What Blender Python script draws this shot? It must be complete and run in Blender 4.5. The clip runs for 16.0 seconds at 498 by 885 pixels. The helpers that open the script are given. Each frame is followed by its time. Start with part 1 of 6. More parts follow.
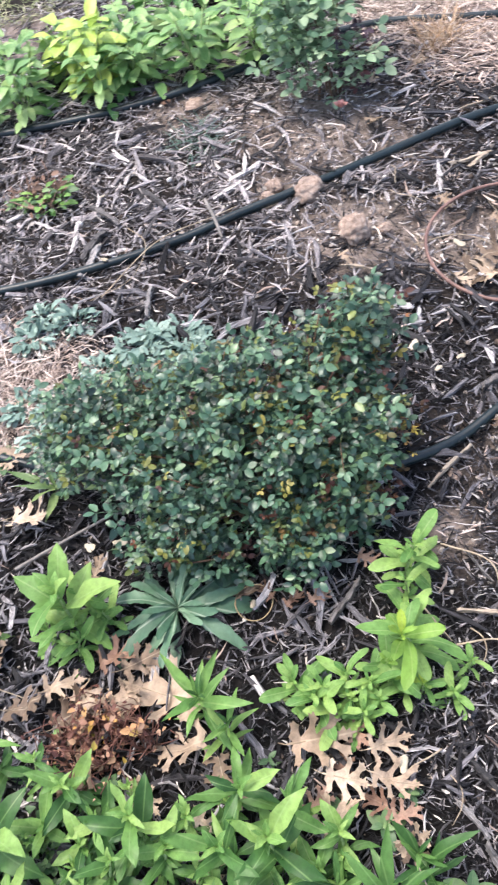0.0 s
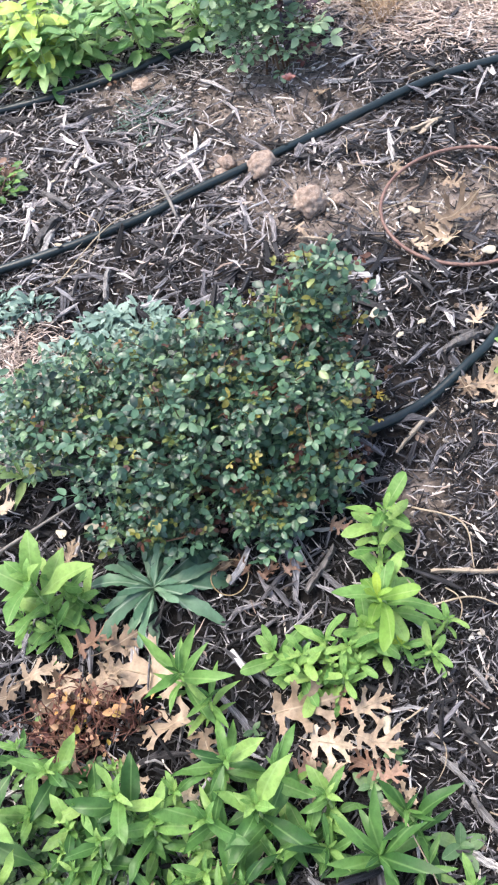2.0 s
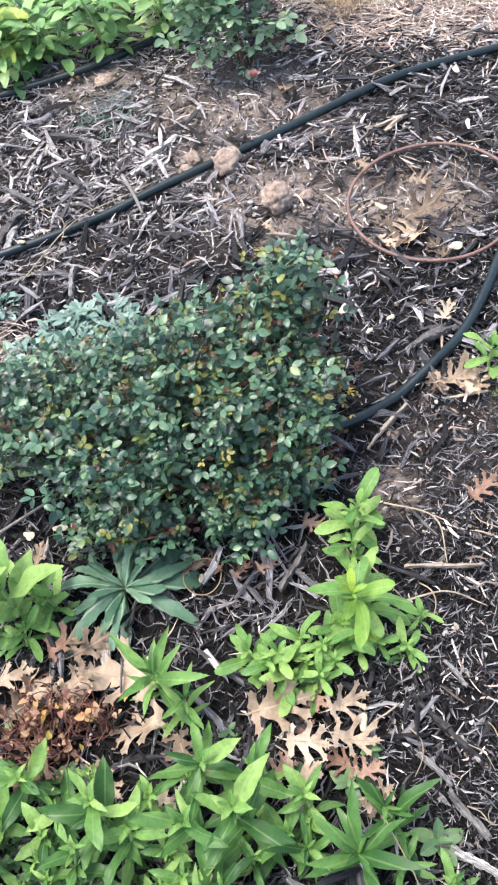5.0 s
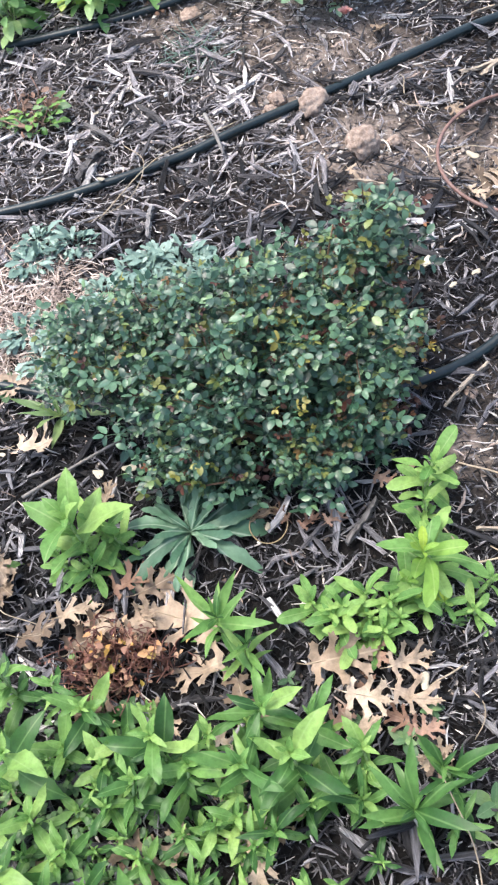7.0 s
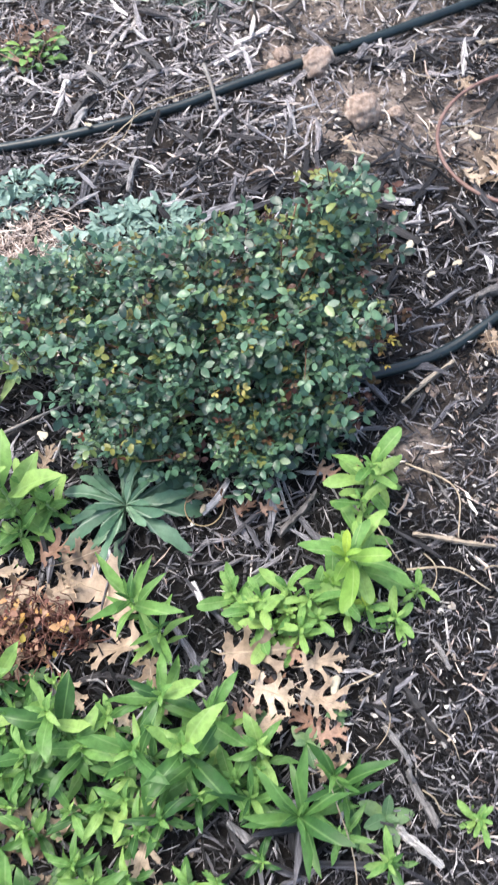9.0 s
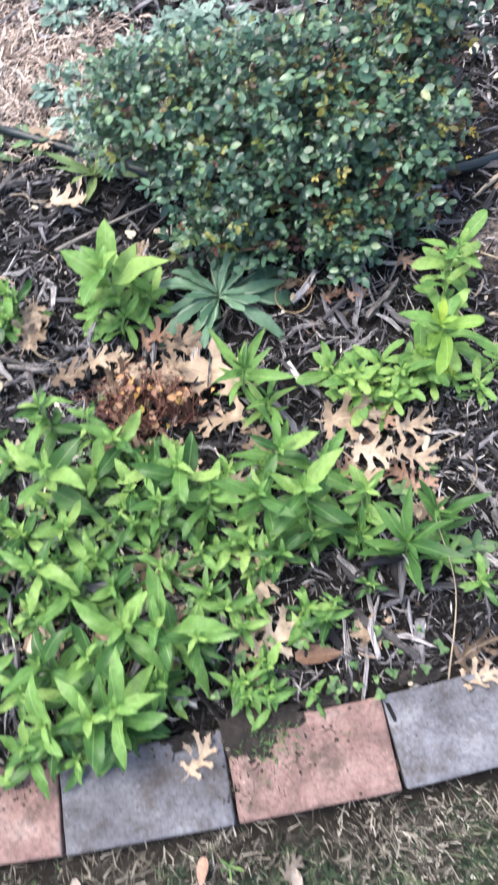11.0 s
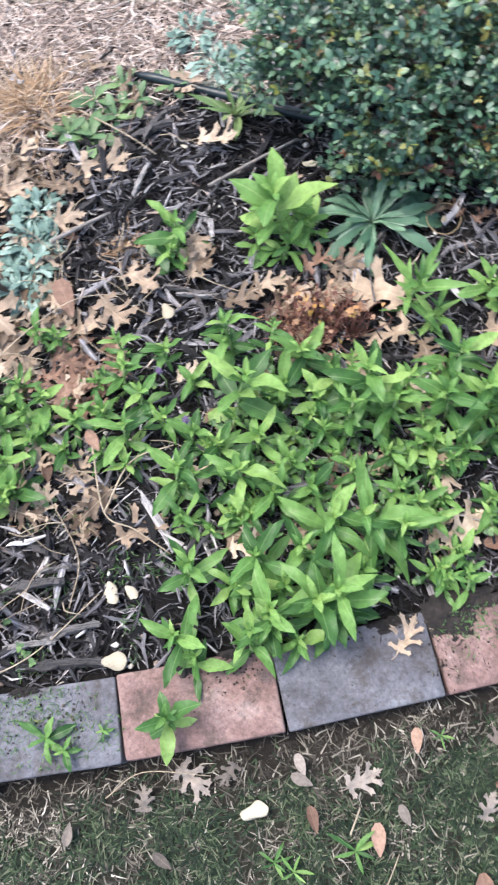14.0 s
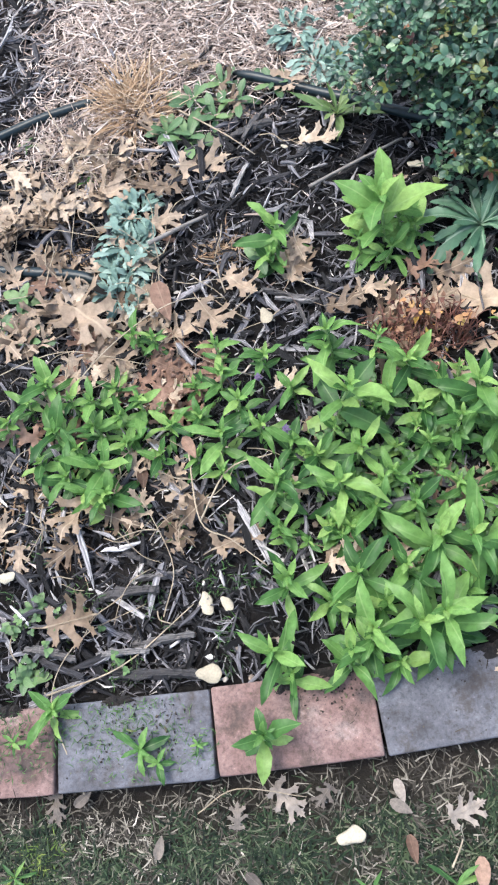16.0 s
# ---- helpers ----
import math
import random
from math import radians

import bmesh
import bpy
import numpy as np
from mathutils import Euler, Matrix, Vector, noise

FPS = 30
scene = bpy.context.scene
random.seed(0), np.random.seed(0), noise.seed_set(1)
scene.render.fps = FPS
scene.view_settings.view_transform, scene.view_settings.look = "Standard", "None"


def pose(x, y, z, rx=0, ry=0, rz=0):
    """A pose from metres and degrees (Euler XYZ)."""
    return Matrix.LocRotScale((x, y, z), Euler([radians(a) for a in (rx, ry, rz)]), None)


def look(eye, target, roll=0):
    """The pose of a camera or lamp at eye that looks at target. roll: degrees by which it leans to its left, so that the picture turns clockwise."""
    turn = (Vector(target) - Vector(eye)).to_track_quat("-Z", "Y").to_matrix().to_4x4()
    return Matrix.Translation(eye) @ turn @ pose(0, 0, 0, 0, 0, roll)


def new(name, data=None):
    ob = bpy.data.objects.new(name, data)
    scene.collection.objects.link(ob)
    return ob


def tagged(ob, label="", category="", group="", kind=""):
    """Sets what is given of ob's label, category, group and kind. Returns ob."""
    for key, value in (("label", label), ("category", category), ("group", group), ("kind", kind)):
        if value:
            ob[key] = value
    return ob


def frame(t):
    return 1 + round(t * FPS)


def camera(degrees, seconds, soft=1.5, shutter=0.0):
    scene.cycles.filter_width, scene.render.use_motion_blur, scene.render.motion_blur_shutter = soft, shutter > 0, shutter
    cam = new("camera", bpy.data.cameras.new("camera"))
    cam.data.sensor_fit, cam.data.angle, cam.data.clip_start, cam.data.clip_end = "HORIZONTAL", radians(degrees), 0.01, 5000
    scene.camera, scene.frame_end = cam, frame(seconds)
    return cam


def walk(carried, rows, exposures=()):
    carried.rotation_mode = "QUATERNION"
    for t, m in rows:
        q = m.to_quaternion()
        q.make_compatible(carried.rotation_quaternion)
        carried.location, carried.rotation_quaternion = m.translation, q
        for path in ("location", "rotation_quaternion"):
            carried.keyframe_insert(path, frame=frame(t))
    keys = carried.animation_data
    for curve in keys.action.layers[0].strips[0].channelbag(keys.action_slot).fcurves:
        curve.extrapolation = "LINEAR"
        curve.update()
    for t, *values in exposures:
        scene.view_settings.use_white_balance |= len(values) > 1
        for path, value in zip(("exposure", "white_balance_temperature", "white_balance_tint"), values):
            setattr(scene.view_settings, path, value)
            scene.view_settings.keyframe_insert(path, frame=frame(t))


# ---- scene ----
cam = camera(34.7, 16.0, soft=2.15, shutter=0.5)
PATH = [
    (0, (0.016, -0.031, 1.0), (0.029, 1.157, -0.608), -14.0),
    (0.5, (0.016, -0.034, 1.002), (0.106, 1.149, -0.608), -13.0),
    (1, (0.016, -0.035, 1.0), (0.113, 1.148, -0.609), -13.0),
    (1.5, (0.011, -0.038, 0.996), (0.102, 1.125, -0.628), -13.5),
    (2, (0.014, -0.044, 0.986), (0.092, 1.103, -0.651), -14.7),
    (2.5, (0.014, -0.044, 0.98), (0.112, 1.093, -0.662), -14.9),
    (3, (0.017, -0.046, 0.984), (0.161, 1.092, -0.655), -14.1),
    (3.2, (0.013, -0.048, 0.974), (0.172, 1.102, -0.655), -13.7),
    (5.3, (0.003, -0.038, 0.977), (0.152, 1.072, -0.68), -11.5),
    (5.5, (-0.002, -0.039, 0.978), (0.126, 1.064, -0.686), -11.5),
    (6, (-0.017, -0.035, 0.974), (0.054, 1.062, -0.697), -12.4),
    (6.5, (-0.025, -0.031, 0.972), (-0.003, 1.06, -0.704), -14.0),
    (7, (-0.017, -0.031, 0.961), (-0.023, 1.04, -0.729), -15.7),
    (7.5, (0.037, -0.022, 0.956), (0.014, 1.04, -0.738), -15.0),
    (8, (0.085, -0.003, 0.944), (0.02, 1.052, -0.754), -12.9),
    (8.2, (0.098, 0.006, 0.938), (-0.002, 1.057, -0.761), -12.5),
    (10.3, (-0.018, -0.039, 0.98), (-0.066, 0.734, -0.864), -16.4),
    (10.5, (-0.069, -0.071, 0.985), (-0.088, 0.682, -0.868), -14.2),
    (11, (-0.096, -0.125, 0.984), (-0.14, 0.571, -0.89), -13.5),
    (11.5, (-0.079, -0.219, 1.007), (-0.134, 0.456, -0.875), -11.9),
    (12, (-0.154, -0.231, 1.021), (-0.222, 0.455, -0.856), -18.4),
    (12.5, (-0.257, -0.228, 1.013), (-0.292, 0.45, -0.868), -24.7),
    (13, (-0.285, -0.238, 1.017), (-0.291, 0.415, -0.874), -22.1),
    (13.5, (-0.33, -0.228, 1.026), (-0.319, 0.422, -0.865), -16.0),
    (14, (-0.368, -0.205, 1.026), (-0.375, 0.473, -0.856), -12.7),
    (14.5, (-0.419, -0.189, 1.027), (-0.517, 0.478, -0.856), -15.9),
    (15, (-0.438, -0.175, 1.011), (-0.601, 0.507, -0.862), -21.3),
    (15.5, (-0.423, -0.17, 1.008), (-0.584, 0.523, -0.861), -22.8),
    (16, (-0.415, -0.171, 1.01), (-0.573, 0.525, -0.859), -22.8),
]
walk(cam, [(t, look(eye, target, roll)) for t, eye, target, roll in PATH],
     [(0, 1.80, 6920, 15), (1.5, 1.83, 6920, 13), (3, 1.84, 6900, 12), (5.5, 1.85, 6850, 11), (7, 1.81, 6820, 11), (10.5, 1.81, 6780, 11), (11.5, 1.91, 6850, 13), (12, 1.90, 6850, 13), (13, 1.83, 6800, 14.5), (13.5, 1.81, 6750, 13.5), (14, 1.74, 6620, 12), (14.5, 1.77, 6580, 11), (15, 1.60, 6540, 10), (16, 1.60, 6540, 9)])

# ---- light ----
world = bpy.data.worlds.new("overcast_sky")
scene.world = world
world.use_nodes = True
wn = world.node_tree
sky = wn.nodes.new("ShaderNodeTexSky")
sky.sky_type, sky.sun_disc = "NISHITA", False
sky.sun_elevation, sky.sun_rotation = radians(69), radians(-51)
sky.air_density, sky.dust_density, sky.ozone_density = 1.0, 2.5, 1.0
wn.links.new(sky.outputs[0], wn.nodes["Background"].inputs[0])
wn.nodes["Background"].inputs[1].default_value = 0.15
sun = new("sun", bpy.data.lights.new("sun", "SUN"))
sun.data.energy, sun.data.angle, sun.data.color = 1.6, radians(30), (1.0, 0.985, 0.96)
sun.matrix_world = look((-0.95, 1.26, 3.2), (0, 0.5, 0))

# ---- materials ----


def nodes_of(name):
    m = bpy.data.materials.new(name)
    m.use_nodes = True
    return m, m.node_tree, m.node_tree.nodes["Principled BSDF"]


def link(tree, a, b):
    tree.links.new(a, b)


def ramp(tree, stops, source):
    r = tree.nodes.new("ShaderNodeValToRGB")
    els = r.color_ramp.elements
    while len(els) < len(stops):
        els.new(0.5)
    for e, (p, c) in zip(els, stops):
        e.position, e.color = p, (*c, 1)
    link(tree, source, r.inputs[0])
    return r.outputs[0]


def noise_tex(tree, scale, detail=6, rough=0.6, coords="Object", stretch=None):
    co = tree.nodes.new("ShaderNodeTexCoord").outputs[coords]
    if stretch:
        mp = tree.nodes.new("ShaderNodeMapping")
        mp.inputs["Scale"].default_value = stretch
        link(tree, co, mp.inputs[0])
        co = mp.outputs[0]
    n = tree.nodes.new("ShaderNodeTexNoise")
    n.inputs["Scale"].default_value, n.inputs["Detail"].default_value, n.inputs["Roughness"].default_value = scale, detail, rough
    link(tree, co, n.inputs["Vector"])
    return n.outputs["Fac"]


def mix(tree, a, b, fac, kind="MIX"):
    n = tree.nodes.new("ShaderNodeMix")
    n.data_type, n.blend_type = "RGBA", kind
    for socket, value in ((n.inputs["Factor"], fac), (n.inputs["A"], a), (n.inputs["B"], b)):
        if isinstance(value, (int, float)):
            socket.default_value = value
        elif isinstance(value, tuple):
            socket.default_value = (*value, 1)
        else:
            link(tree, value, socket)
    return n.outputs["Result"]


def math_node(tree, op, a, b=0.0, c=0.0):
    n = tree.nodes.new("ShaderNodeMath")
    n.operation = op
    for socket, value in zip(n.inputs, (a, b, c)):
        if isinstance(value, (int, float)):
            socket.default_value = value
        else:
            link(tree, value, socket)
    return n.outputs[0]


def bump(tree, bsdf, height, strength, distance):
    b = tree.nodes.new("ShaderNodeBump")
    b.inputs["Strength"].default_value, b.inputs["Distance"].default_value = strength, distance
    link(tree, height, b.inputs["Height"])
    link(tree, b.outputs[0], bsdf.inputs["Normal"])


def pieces(name, stops, rough=0.8, by="island", grain=300.0, stretch=(1, 1, 1), spread=0.5, relief=0.4, gloss=0.3):
    """Many small pieces, each with a shade of its own along the ramp, and a fine grain."""
    m, tree, bsdf = nodes_of(name)
    if by == "island":
        rnd = tree.nodes.new("ShaderNodeNewGeometry").outputs["Random Per Island"]
    else:
        rnd = tree.nodes.new("ShaderNodeObjectInfo").outputs["Random"]
    base = ramp(tree, stops, rnd)
    n = noise_tex(tree, grain, stretch=stretch)
    dark = ramp(tree, [(0.3, (1 - spread,) * 3), (0.7, (1 + 0.3 * spread,) * 3)], n)
    link(tree, mix(tree, base, dark, 1.0, "MULTIPLY"), bsdf.inputs["Base Color"])
    bsdf.inputs["Roughness"].default_value = rough
    bsdf.inputs["Specular IOR Level"].default_value = gloss
    bump(tree, bsdf, n, relief, 0.002)
    return m


def bark(name, stops, rough, fibres=(60, 700, 700)):
    """Shreds of bark: a shade for each, and grey fibres that run along it, the palest painted as highlights."""
    m, tree, bsdf = nodes_of(name)
    base = ramp(tree, stops, tree.nodes.new("ShaderNodeNewGeometry").outputs["Random Per Island"])
    at = tree.nodes.new("ShaderNodeAttribute")
    at.attribute_name = "grain"
    mp = tree.nodes.new("ShaderNodeMapping")
    mp.inputs["Scale"].default_value = fibres
    link(tree, at.outputs["Vector"], mp.inputs[0])
    n = tree.nodes.new("ShaderNodeTexNoise")
    n.inputs["Scale"].default_value, n.inputs["Detail"].default_value, n.inputs["Roughness"].default_value = 1.0, 5, 0.65
    link(tree, mp.outputs[0], n.inputs["Vector"])
    fibre = n.outputs["Fac"]
    base = mix(tree, base, ramp(tree, [(0.3, (0.2,) * 3), (0.47, (0.8,) * 3), (0.60, (1.5,) * 3), (0.72, (3.2,) * 3)], fibre), 1.0, "MULTIPLY")
    link(tree, base, bsdf.inputs["Base Color"])
    bsdf.inputs["Roughness"].default_value = rough
    bsdf.inputs["Specular IOR Level"].default_value = 0.22
    bump(tree, bsdf, fibre, 1.0, 0.003)
    return m


def leafy(name, stops, rough=0.45, by="object", rib=None, blotch=0.35, through_light=0.25, gloss=0.4, scale=60.0):
    """Living leaf: shade by leaf, veins along the middle, blotches, and some light let through."""
    m, tree, bsdf = nodes_of(name)
    if by == "island":
        rnd = tree.nodes.new("ShaderNodeNewGeometry").outputs["Random Per Island"]
    else:
        rnd = tree.nodes.new("ShaderNodeObjectInfo").outputs["Random"]
    base = ramp(tree, stops, rnd)
    n = noise_tex(tree, scale if by == "island" else 6.0, detail=6, rough=0.7)
    base = mix(tree, base, ramp(tree, [(0.3, (1 - blotch,) * 3), (0.7, (1 + 0.4 * blotch,) * 3)], n), 1.0, "MULTIPLY")
    if rib:
        xyz = tree.nodes.new("ShaderNodeSeparateXYZ")
        link(tree, tree.nodes.new("ShaderNodeTexCoord").outputs["Object"], xyz.inputs[0])
        side = math_node(tree, "ABSOLUTE", xyz.outputs["Y"])
        fac = math_node(tree, "SUBTRACT", 1.0, math_node(tree, "MULTIPLY", side, 55.0))
        fac = math_node(tree, "MULTIPLY", math_node(tree, "MAXIMUM", fac, 0.0), 0.42)
        base = mix(tree, base, rib, fac)
        slant = math_node(tree, "SUBTRACT", xyz.outputs["X"], math_node(tree, "MULTIPLY", side, 1.2))
        vein = math_node(tree, "SINE", math_node(tree, "MULTIPLY", slant, 75.0))
        bump(tree, bsdf, vein, 0.05, 0.012)
    else:
        bump(tree, bsdf, n, 0.25, 0.003)
    link(tree, base, bsdf.inputs["Base Color"])
    bsdf.inputs["Roughness"].default_value = rough
    bsdf.inputs["Specular IOR Level"].default_value = gloss
    tr = tree.nodes.new("ShaderNodeBsdfTranslucent")
    link(tree, base, tr.inputs[0])
    ms = tree.nodes.new("ShaderNodeMixShader")
    ms.inputs[0].default_value = through_light
    link(tree, bsdf.outputs[0], ms.inputs[1])
    link(tree, tr.outputs[0], ms.inputs[2])
    link(tree, ms.outputs[0], tree.nodes["Material Output"].inputs[0])
    return m


def surface(name, stops, scale, rough=0.85, relief=0.5, depth=0.003, fine=None, stretch=None, gloss=0.3, vary=0.0):
    """A surface with a coarse ramp of shades and a finer grain over it."""
    m, tree, bsdf = nodes_of(name)
    base = ramp(tree, stops, noise_tex(tree, scale, stretch=stretch))
    f = noise_tex(tree, fine or scale * 9, detail=8, rough=0.7, stretch=stretch)
    base = mix(tree, base, ramp(tree, [(0.3, (0.6,) * 3), (0.7, (1.25,) * 3)], f), 1.0, "MULTIPLY")
    if vary:
        rnd = tree.nodes.new("ShaderNodeObjectInfo").outputs["Random"]
        base = mix(tree, base, ramp(tree, [(0, (1 - vary,) * 3), (1, (1 + vary,) * 3)], rnd), 1.0, "MULTIPLY")
    link(tree, base, bsdf.inputs["Base Color"])
    bsdf.inputs["Roughness"].default_value = rough
    bsdf.inputs["Specular IOR Level"].default_value = gloss
    bump(tree, bsdf, f, relief, depth)
    return m


def paver(name, stops):
    """Cast concrete paver: cloudy stain, fine aggregate, soil ground into the pits."""
    m, tree, bsdf = nodes_of(name)
    off = tree.nodes.new("ShaderNodeObjectInfo").outputs["Random"]
    co = tree.nodes.new("ShaderNodeTexCoord").outputs["Object"]
    mv = tree.nodes.new("ShaderNodeVectorMath")
    link(tree, co, mv.inputs[0])
    cb = tree.nodes.new("ShaderNodeCombineXYZ")
    link(tree, math_node(tree, "MULTIPLY", off, 9.0), cb.inputs[0])
    link(tree, cb.outputs[0], mv.inputs[1])

    def cloud(scale, detail, rough):
        n = tree.nodes.new("ShaderNodeTexNoise")
        n.inputs["Scale"].default_value, n.inputs["Detail"].default_value, n.inputs["Roughness"].default_value = scale, detail, rough
        link(tree, mv.outputs[0], n.inputs["Vector"])
        return n.outputs["Fac"]

    base = ramp(tree, stops, cloud(16.0, 5, 0.6))
    fine = cloud(170.0, 8, 0.8)
    base = mix(tree, base, ramp(tree, [(0.3, (0.4,) * 3), (0.5, (0.95,) * 3), (0.6, (1.1,) * 3), (0.7, (2.0,) * 3)], fine), 1.0, "MULTIPLY")
    dirt = ramp(tree, [(0.5, (0, 0, 0)), (0.62, (0.7,) * 3)], cloud(22.0, 10, 0.78))
    base = mix(tree, base, (0.05, 0.04, 0.033), dirt)
    link(tree, base, bsdf.inputs["Base Color"])
    bsdf.inputs["Roughness"].default_value = 0.85
    bsdf.inputs["Specular IOR Level"].default_value = 0.25
    bump(tree, bsdf, fine, 0.7, 0.0015)
    return m


def ground_material():
    """Bed soil with paler sandy patches, giving way to thin lawn soil past the edging."""
    m, tree, bsdf = nodes_of("ground_soil")
    co = tree.nodes.new("ShaderNodeTexCoord").outputs["Object"]
    xyz = tree.nodes.new("ShaderNodeSeparateXYZ")
    link(tree, co, xyz.inputs[0])
    coarse = noise_tex(tree, 3.5, detail=5)
    fine = noise_tex(tree, 160.0, detail=8, rough=0.75)
    at = tree.nodes.new("ShaderNodeAttribute")
    at.attribute_name = "sand"
    soil = ramp(tree, [(0.35, (0.0085, 0.0080, 0.0080)), (0.55, (0.0145, 0.0132, 0.0128)), (0.7, (0.030, 0.0262, 0.0240))], coarse)
    # Lawn soil is darkened to paint in the deep shadow between blades.
    lawn = ramp(tree, [(0.35, (0.011, 0.009, 0.0075)), (0.55, (0.021, 0.0172, 0.0142)), (0.8, (0.042, 0.034, 0.028))], noise_tex(tree, 9.0))
    out = tree.nodes.new("ShaderNodeMapRange")
    out.inputs["From Min"].default_value, out.inputs["From Max"].default_value = -0.21, -0.34
    link(tree, xyz.outputs["Y"], out.inputs["Value"])
    lawn = mix(tree, lawn, ramp(tree, [(0.3, (0.007, 0.009, 0.006)), (0.5, (0.014, 0.0165, 0.010)), (0.75, (0.036, 0.036, 0.024))], noise_tex(tree, 14.0, detail=8, rough=0.75)), out.outputs["Result"])
    rear = tree.nodes.new("ShaderNodeMapRange")
    rear.inputs["From Min"].default_value, rear.inputs["From Max"].default_value = 0.75, 1.15
    link(tree, xyz.outputs["Y"], rear.inputs["Value"])
    soil = mix(tree, soil, ramp(tree, [(0.35, (0.022, 0.0185, 0.017)), (0.65, (0.055, 0.045, 0.040))], noise_tex(tree, 6.0)), rear.outputs["Result"])
    sandy = ramp(tree, [(0.35, (0.15, 0.122, 0.104)), (0.6, (0.32, 0.265, 0.230))], noise_tex(tree, 25.0))
    soil = mix(tree, soil, sandy, at.outputs["Fac"])
    front = math_node(tree, "LESS_THAN", xyz.outputs["Y"], -0.16)
    behind = math_node(tree, "GREATER_THAN", xyz.outputs["Y"], 2.35)
    base = mix(tree, soil, lawn, math_node(tree, "MAXIMUM", front, behind))
    base = mix(tree, base, ramp(tree, [(0.3, (0.5,) * 3), (0.7, (1.35,) * 3)], fine), 1.0, "MULTIPLY")
    link(tree, base, bsdf.inputs["Base Color"])
    bsdf.inputs["Roughness"].default_value = 0.95
    bsdf.inputs["Specular IOR Level"].default_value = 0.15
    bump(tree, bsdf, fine, 1.0, 0.007)
    return m


M_GROUND = ground_material()
# The pale stops paint a grey-blue sheen onto some of the dark shreds.
M_MULCH = bark("dark_bark", [(0, (0.005, 0.0048, 0.0054)), (0.42, (0.0145, 0.0140, 0.0155)), (0.63, (0.058, 0.056, 0.061)), (0.83, (0.18, 0.172, 0.184)), (0.95, (0.30, 0.285, 0.285)), (1, (0.46, 0.43, 0.40))], 0.55)
# Greyer for the back: sky glancing off far bark is painted into its colour.
M_MULCH_GREY = bark("weathered_sheen_bark", [(0, (0.012, 0.011, 0.0115)), (0.26, (0.034, 0.031, 0.032)), (0.46, (0.145, 0.133, 0.136)), (0.74, (0.31, 0.284, 0.284)), (0.94, (0.46, 0.425, 0.405)), (1, (0.60, 0.55, 0.51))], 0.55)
# The upper stops hold painted grey highlights as well as weathering.
M_CHUNK = bark("weathered_sheen_strip", [(0, (0.009, 0.0088, 0.0102)), (0.4, (0.026, 0.0252, 0.0285)), (0.65, (0.078, 0.076, 0.084)), (0.85, (0.20, 0.194, 0.204)), (1, (0.42, 0.40, 0.39))], 0.48, (22, 330, 330))
M_STRAW = pieces("straw", [(0, (0.11, 0.078, 0.064)), (0.3, (0.31, 0.235, 0.195)), (0.65, (0.54, 0.435, 0.37)), (0.9, (0.66, 0.57, 0.50)), (1, (0.75, 0.68, 0.61))], 0.7, grain=260.0, spread=0.4)
M_CRUMB = pieces("soil_crumb", [(0, (0.06, 0.046, 0.037)), (0.55, (0.17, 0.132, 0.107)), (0.88, (0.30, 0.245, 0.205)), (1, (0.50, 0.44, 0.38))], 0.95, grain=300.0)
M_GRIT = pieces("pale_grit", [(0, (0.26, 0.22, 0.18)), (0.5, (0.46, 0.42, 0.37)), (1, (0.72, 0.69, 0.64))], 0.9, grain=300.0, spread=0.3)
M_SPILL = pieces("spilt_soil", [(0, (0.015, 0.013, 0.012)), (0.6, (0.045, 0.036, 0.03)), (0.85, (0.10, 0.085, 0.06)), (0.95, (0.16, 0.19, 0.08)), (1, (0.4, 0.36, 0.3))], 0.95, grain=300.0)
M_CHIP = pieces("single_chip", [(0, (0.022, 0.020, 0.020)), (0.5, (0.055, 0.050, 0.050)), (1, (0.13, 0.12, 0.115))], 0.5, by="object", grain=13.0, stretch=(0.12, 3, 3), spread=1.4, relief=1.0, gloss=0.35)
M_STICK = surface("weathered_stick", [(0.3, (0.13, 0.118, 0.108)), (0.7, (0.27, 0.25, 0.23))], 60.0, 0.7, 0.6, stretch=(1, 1, 1))
M_PALECHIP = pieces("pale_chip", [(0, (0.30, 0.240, 0.178)), (1, (0.47, 0.395, 0.305))], 0.7, by="object", grain=40.0, stretch=(0.2, 2, 2), spread=0.7)
M_GREYCHIP = pieces("silver_grey_chip", [(0, (0.14, 0.13, 0.125)), (0.6, (0.26, 0.245, 0.235)), (1, (0.40, 0.38, 0.36))], 0.6, by="object", grain=13.0, stretch=(0.12, 3, 3), spread=1.2, relief=0.8, gloss=0.3)
M_OAK = leafy("dry_oak_leaf", [(0, (0.10, 0.068, 0.045)), (0.2, (0.19, 0.137, 0.094)), (0.55, (0.33, 0.247, 0.175)), (0.88, (0.42, 0.328, 0.240)), (1, (0.48, 0.39, 0.30))], 0.55, rib=(0.50, 0.41, 0.29), blotch=0.5, through_light=0.12, gloss=0.3)
M_BROWNLEAF = leafy("brown_dry_leaf", [(0, (0.11, 0.064, 0.044)), (0.5, (0.215, 0.126, 0.088)), (1, (0.32, 0.205, 0.15))], 0.6, rib=(0.28, 0.19, 0.13), blotch=0.45, through_light=0.1, gloss=0.25)
M_GREYLEAF = leafy("bleached_leaf", [(0, (0.10, 0.085, 0.073)), (0.6, (0.19, 0.162, 0.138)), (1, (0.31, 0.265, 0.225))], 0.7, rib=(0.24, 0.205, 0.17), blotch=0.4, through_light=0.1, gloss=0.2)
M_PETAL = pieces("cream_petal", [(0, (0.31, 0.27, 0.195)), (1, (0.43, 0.385, 0.295))], 0.6, by="object", grain=14.0, spread=0.3, relief=0.25)
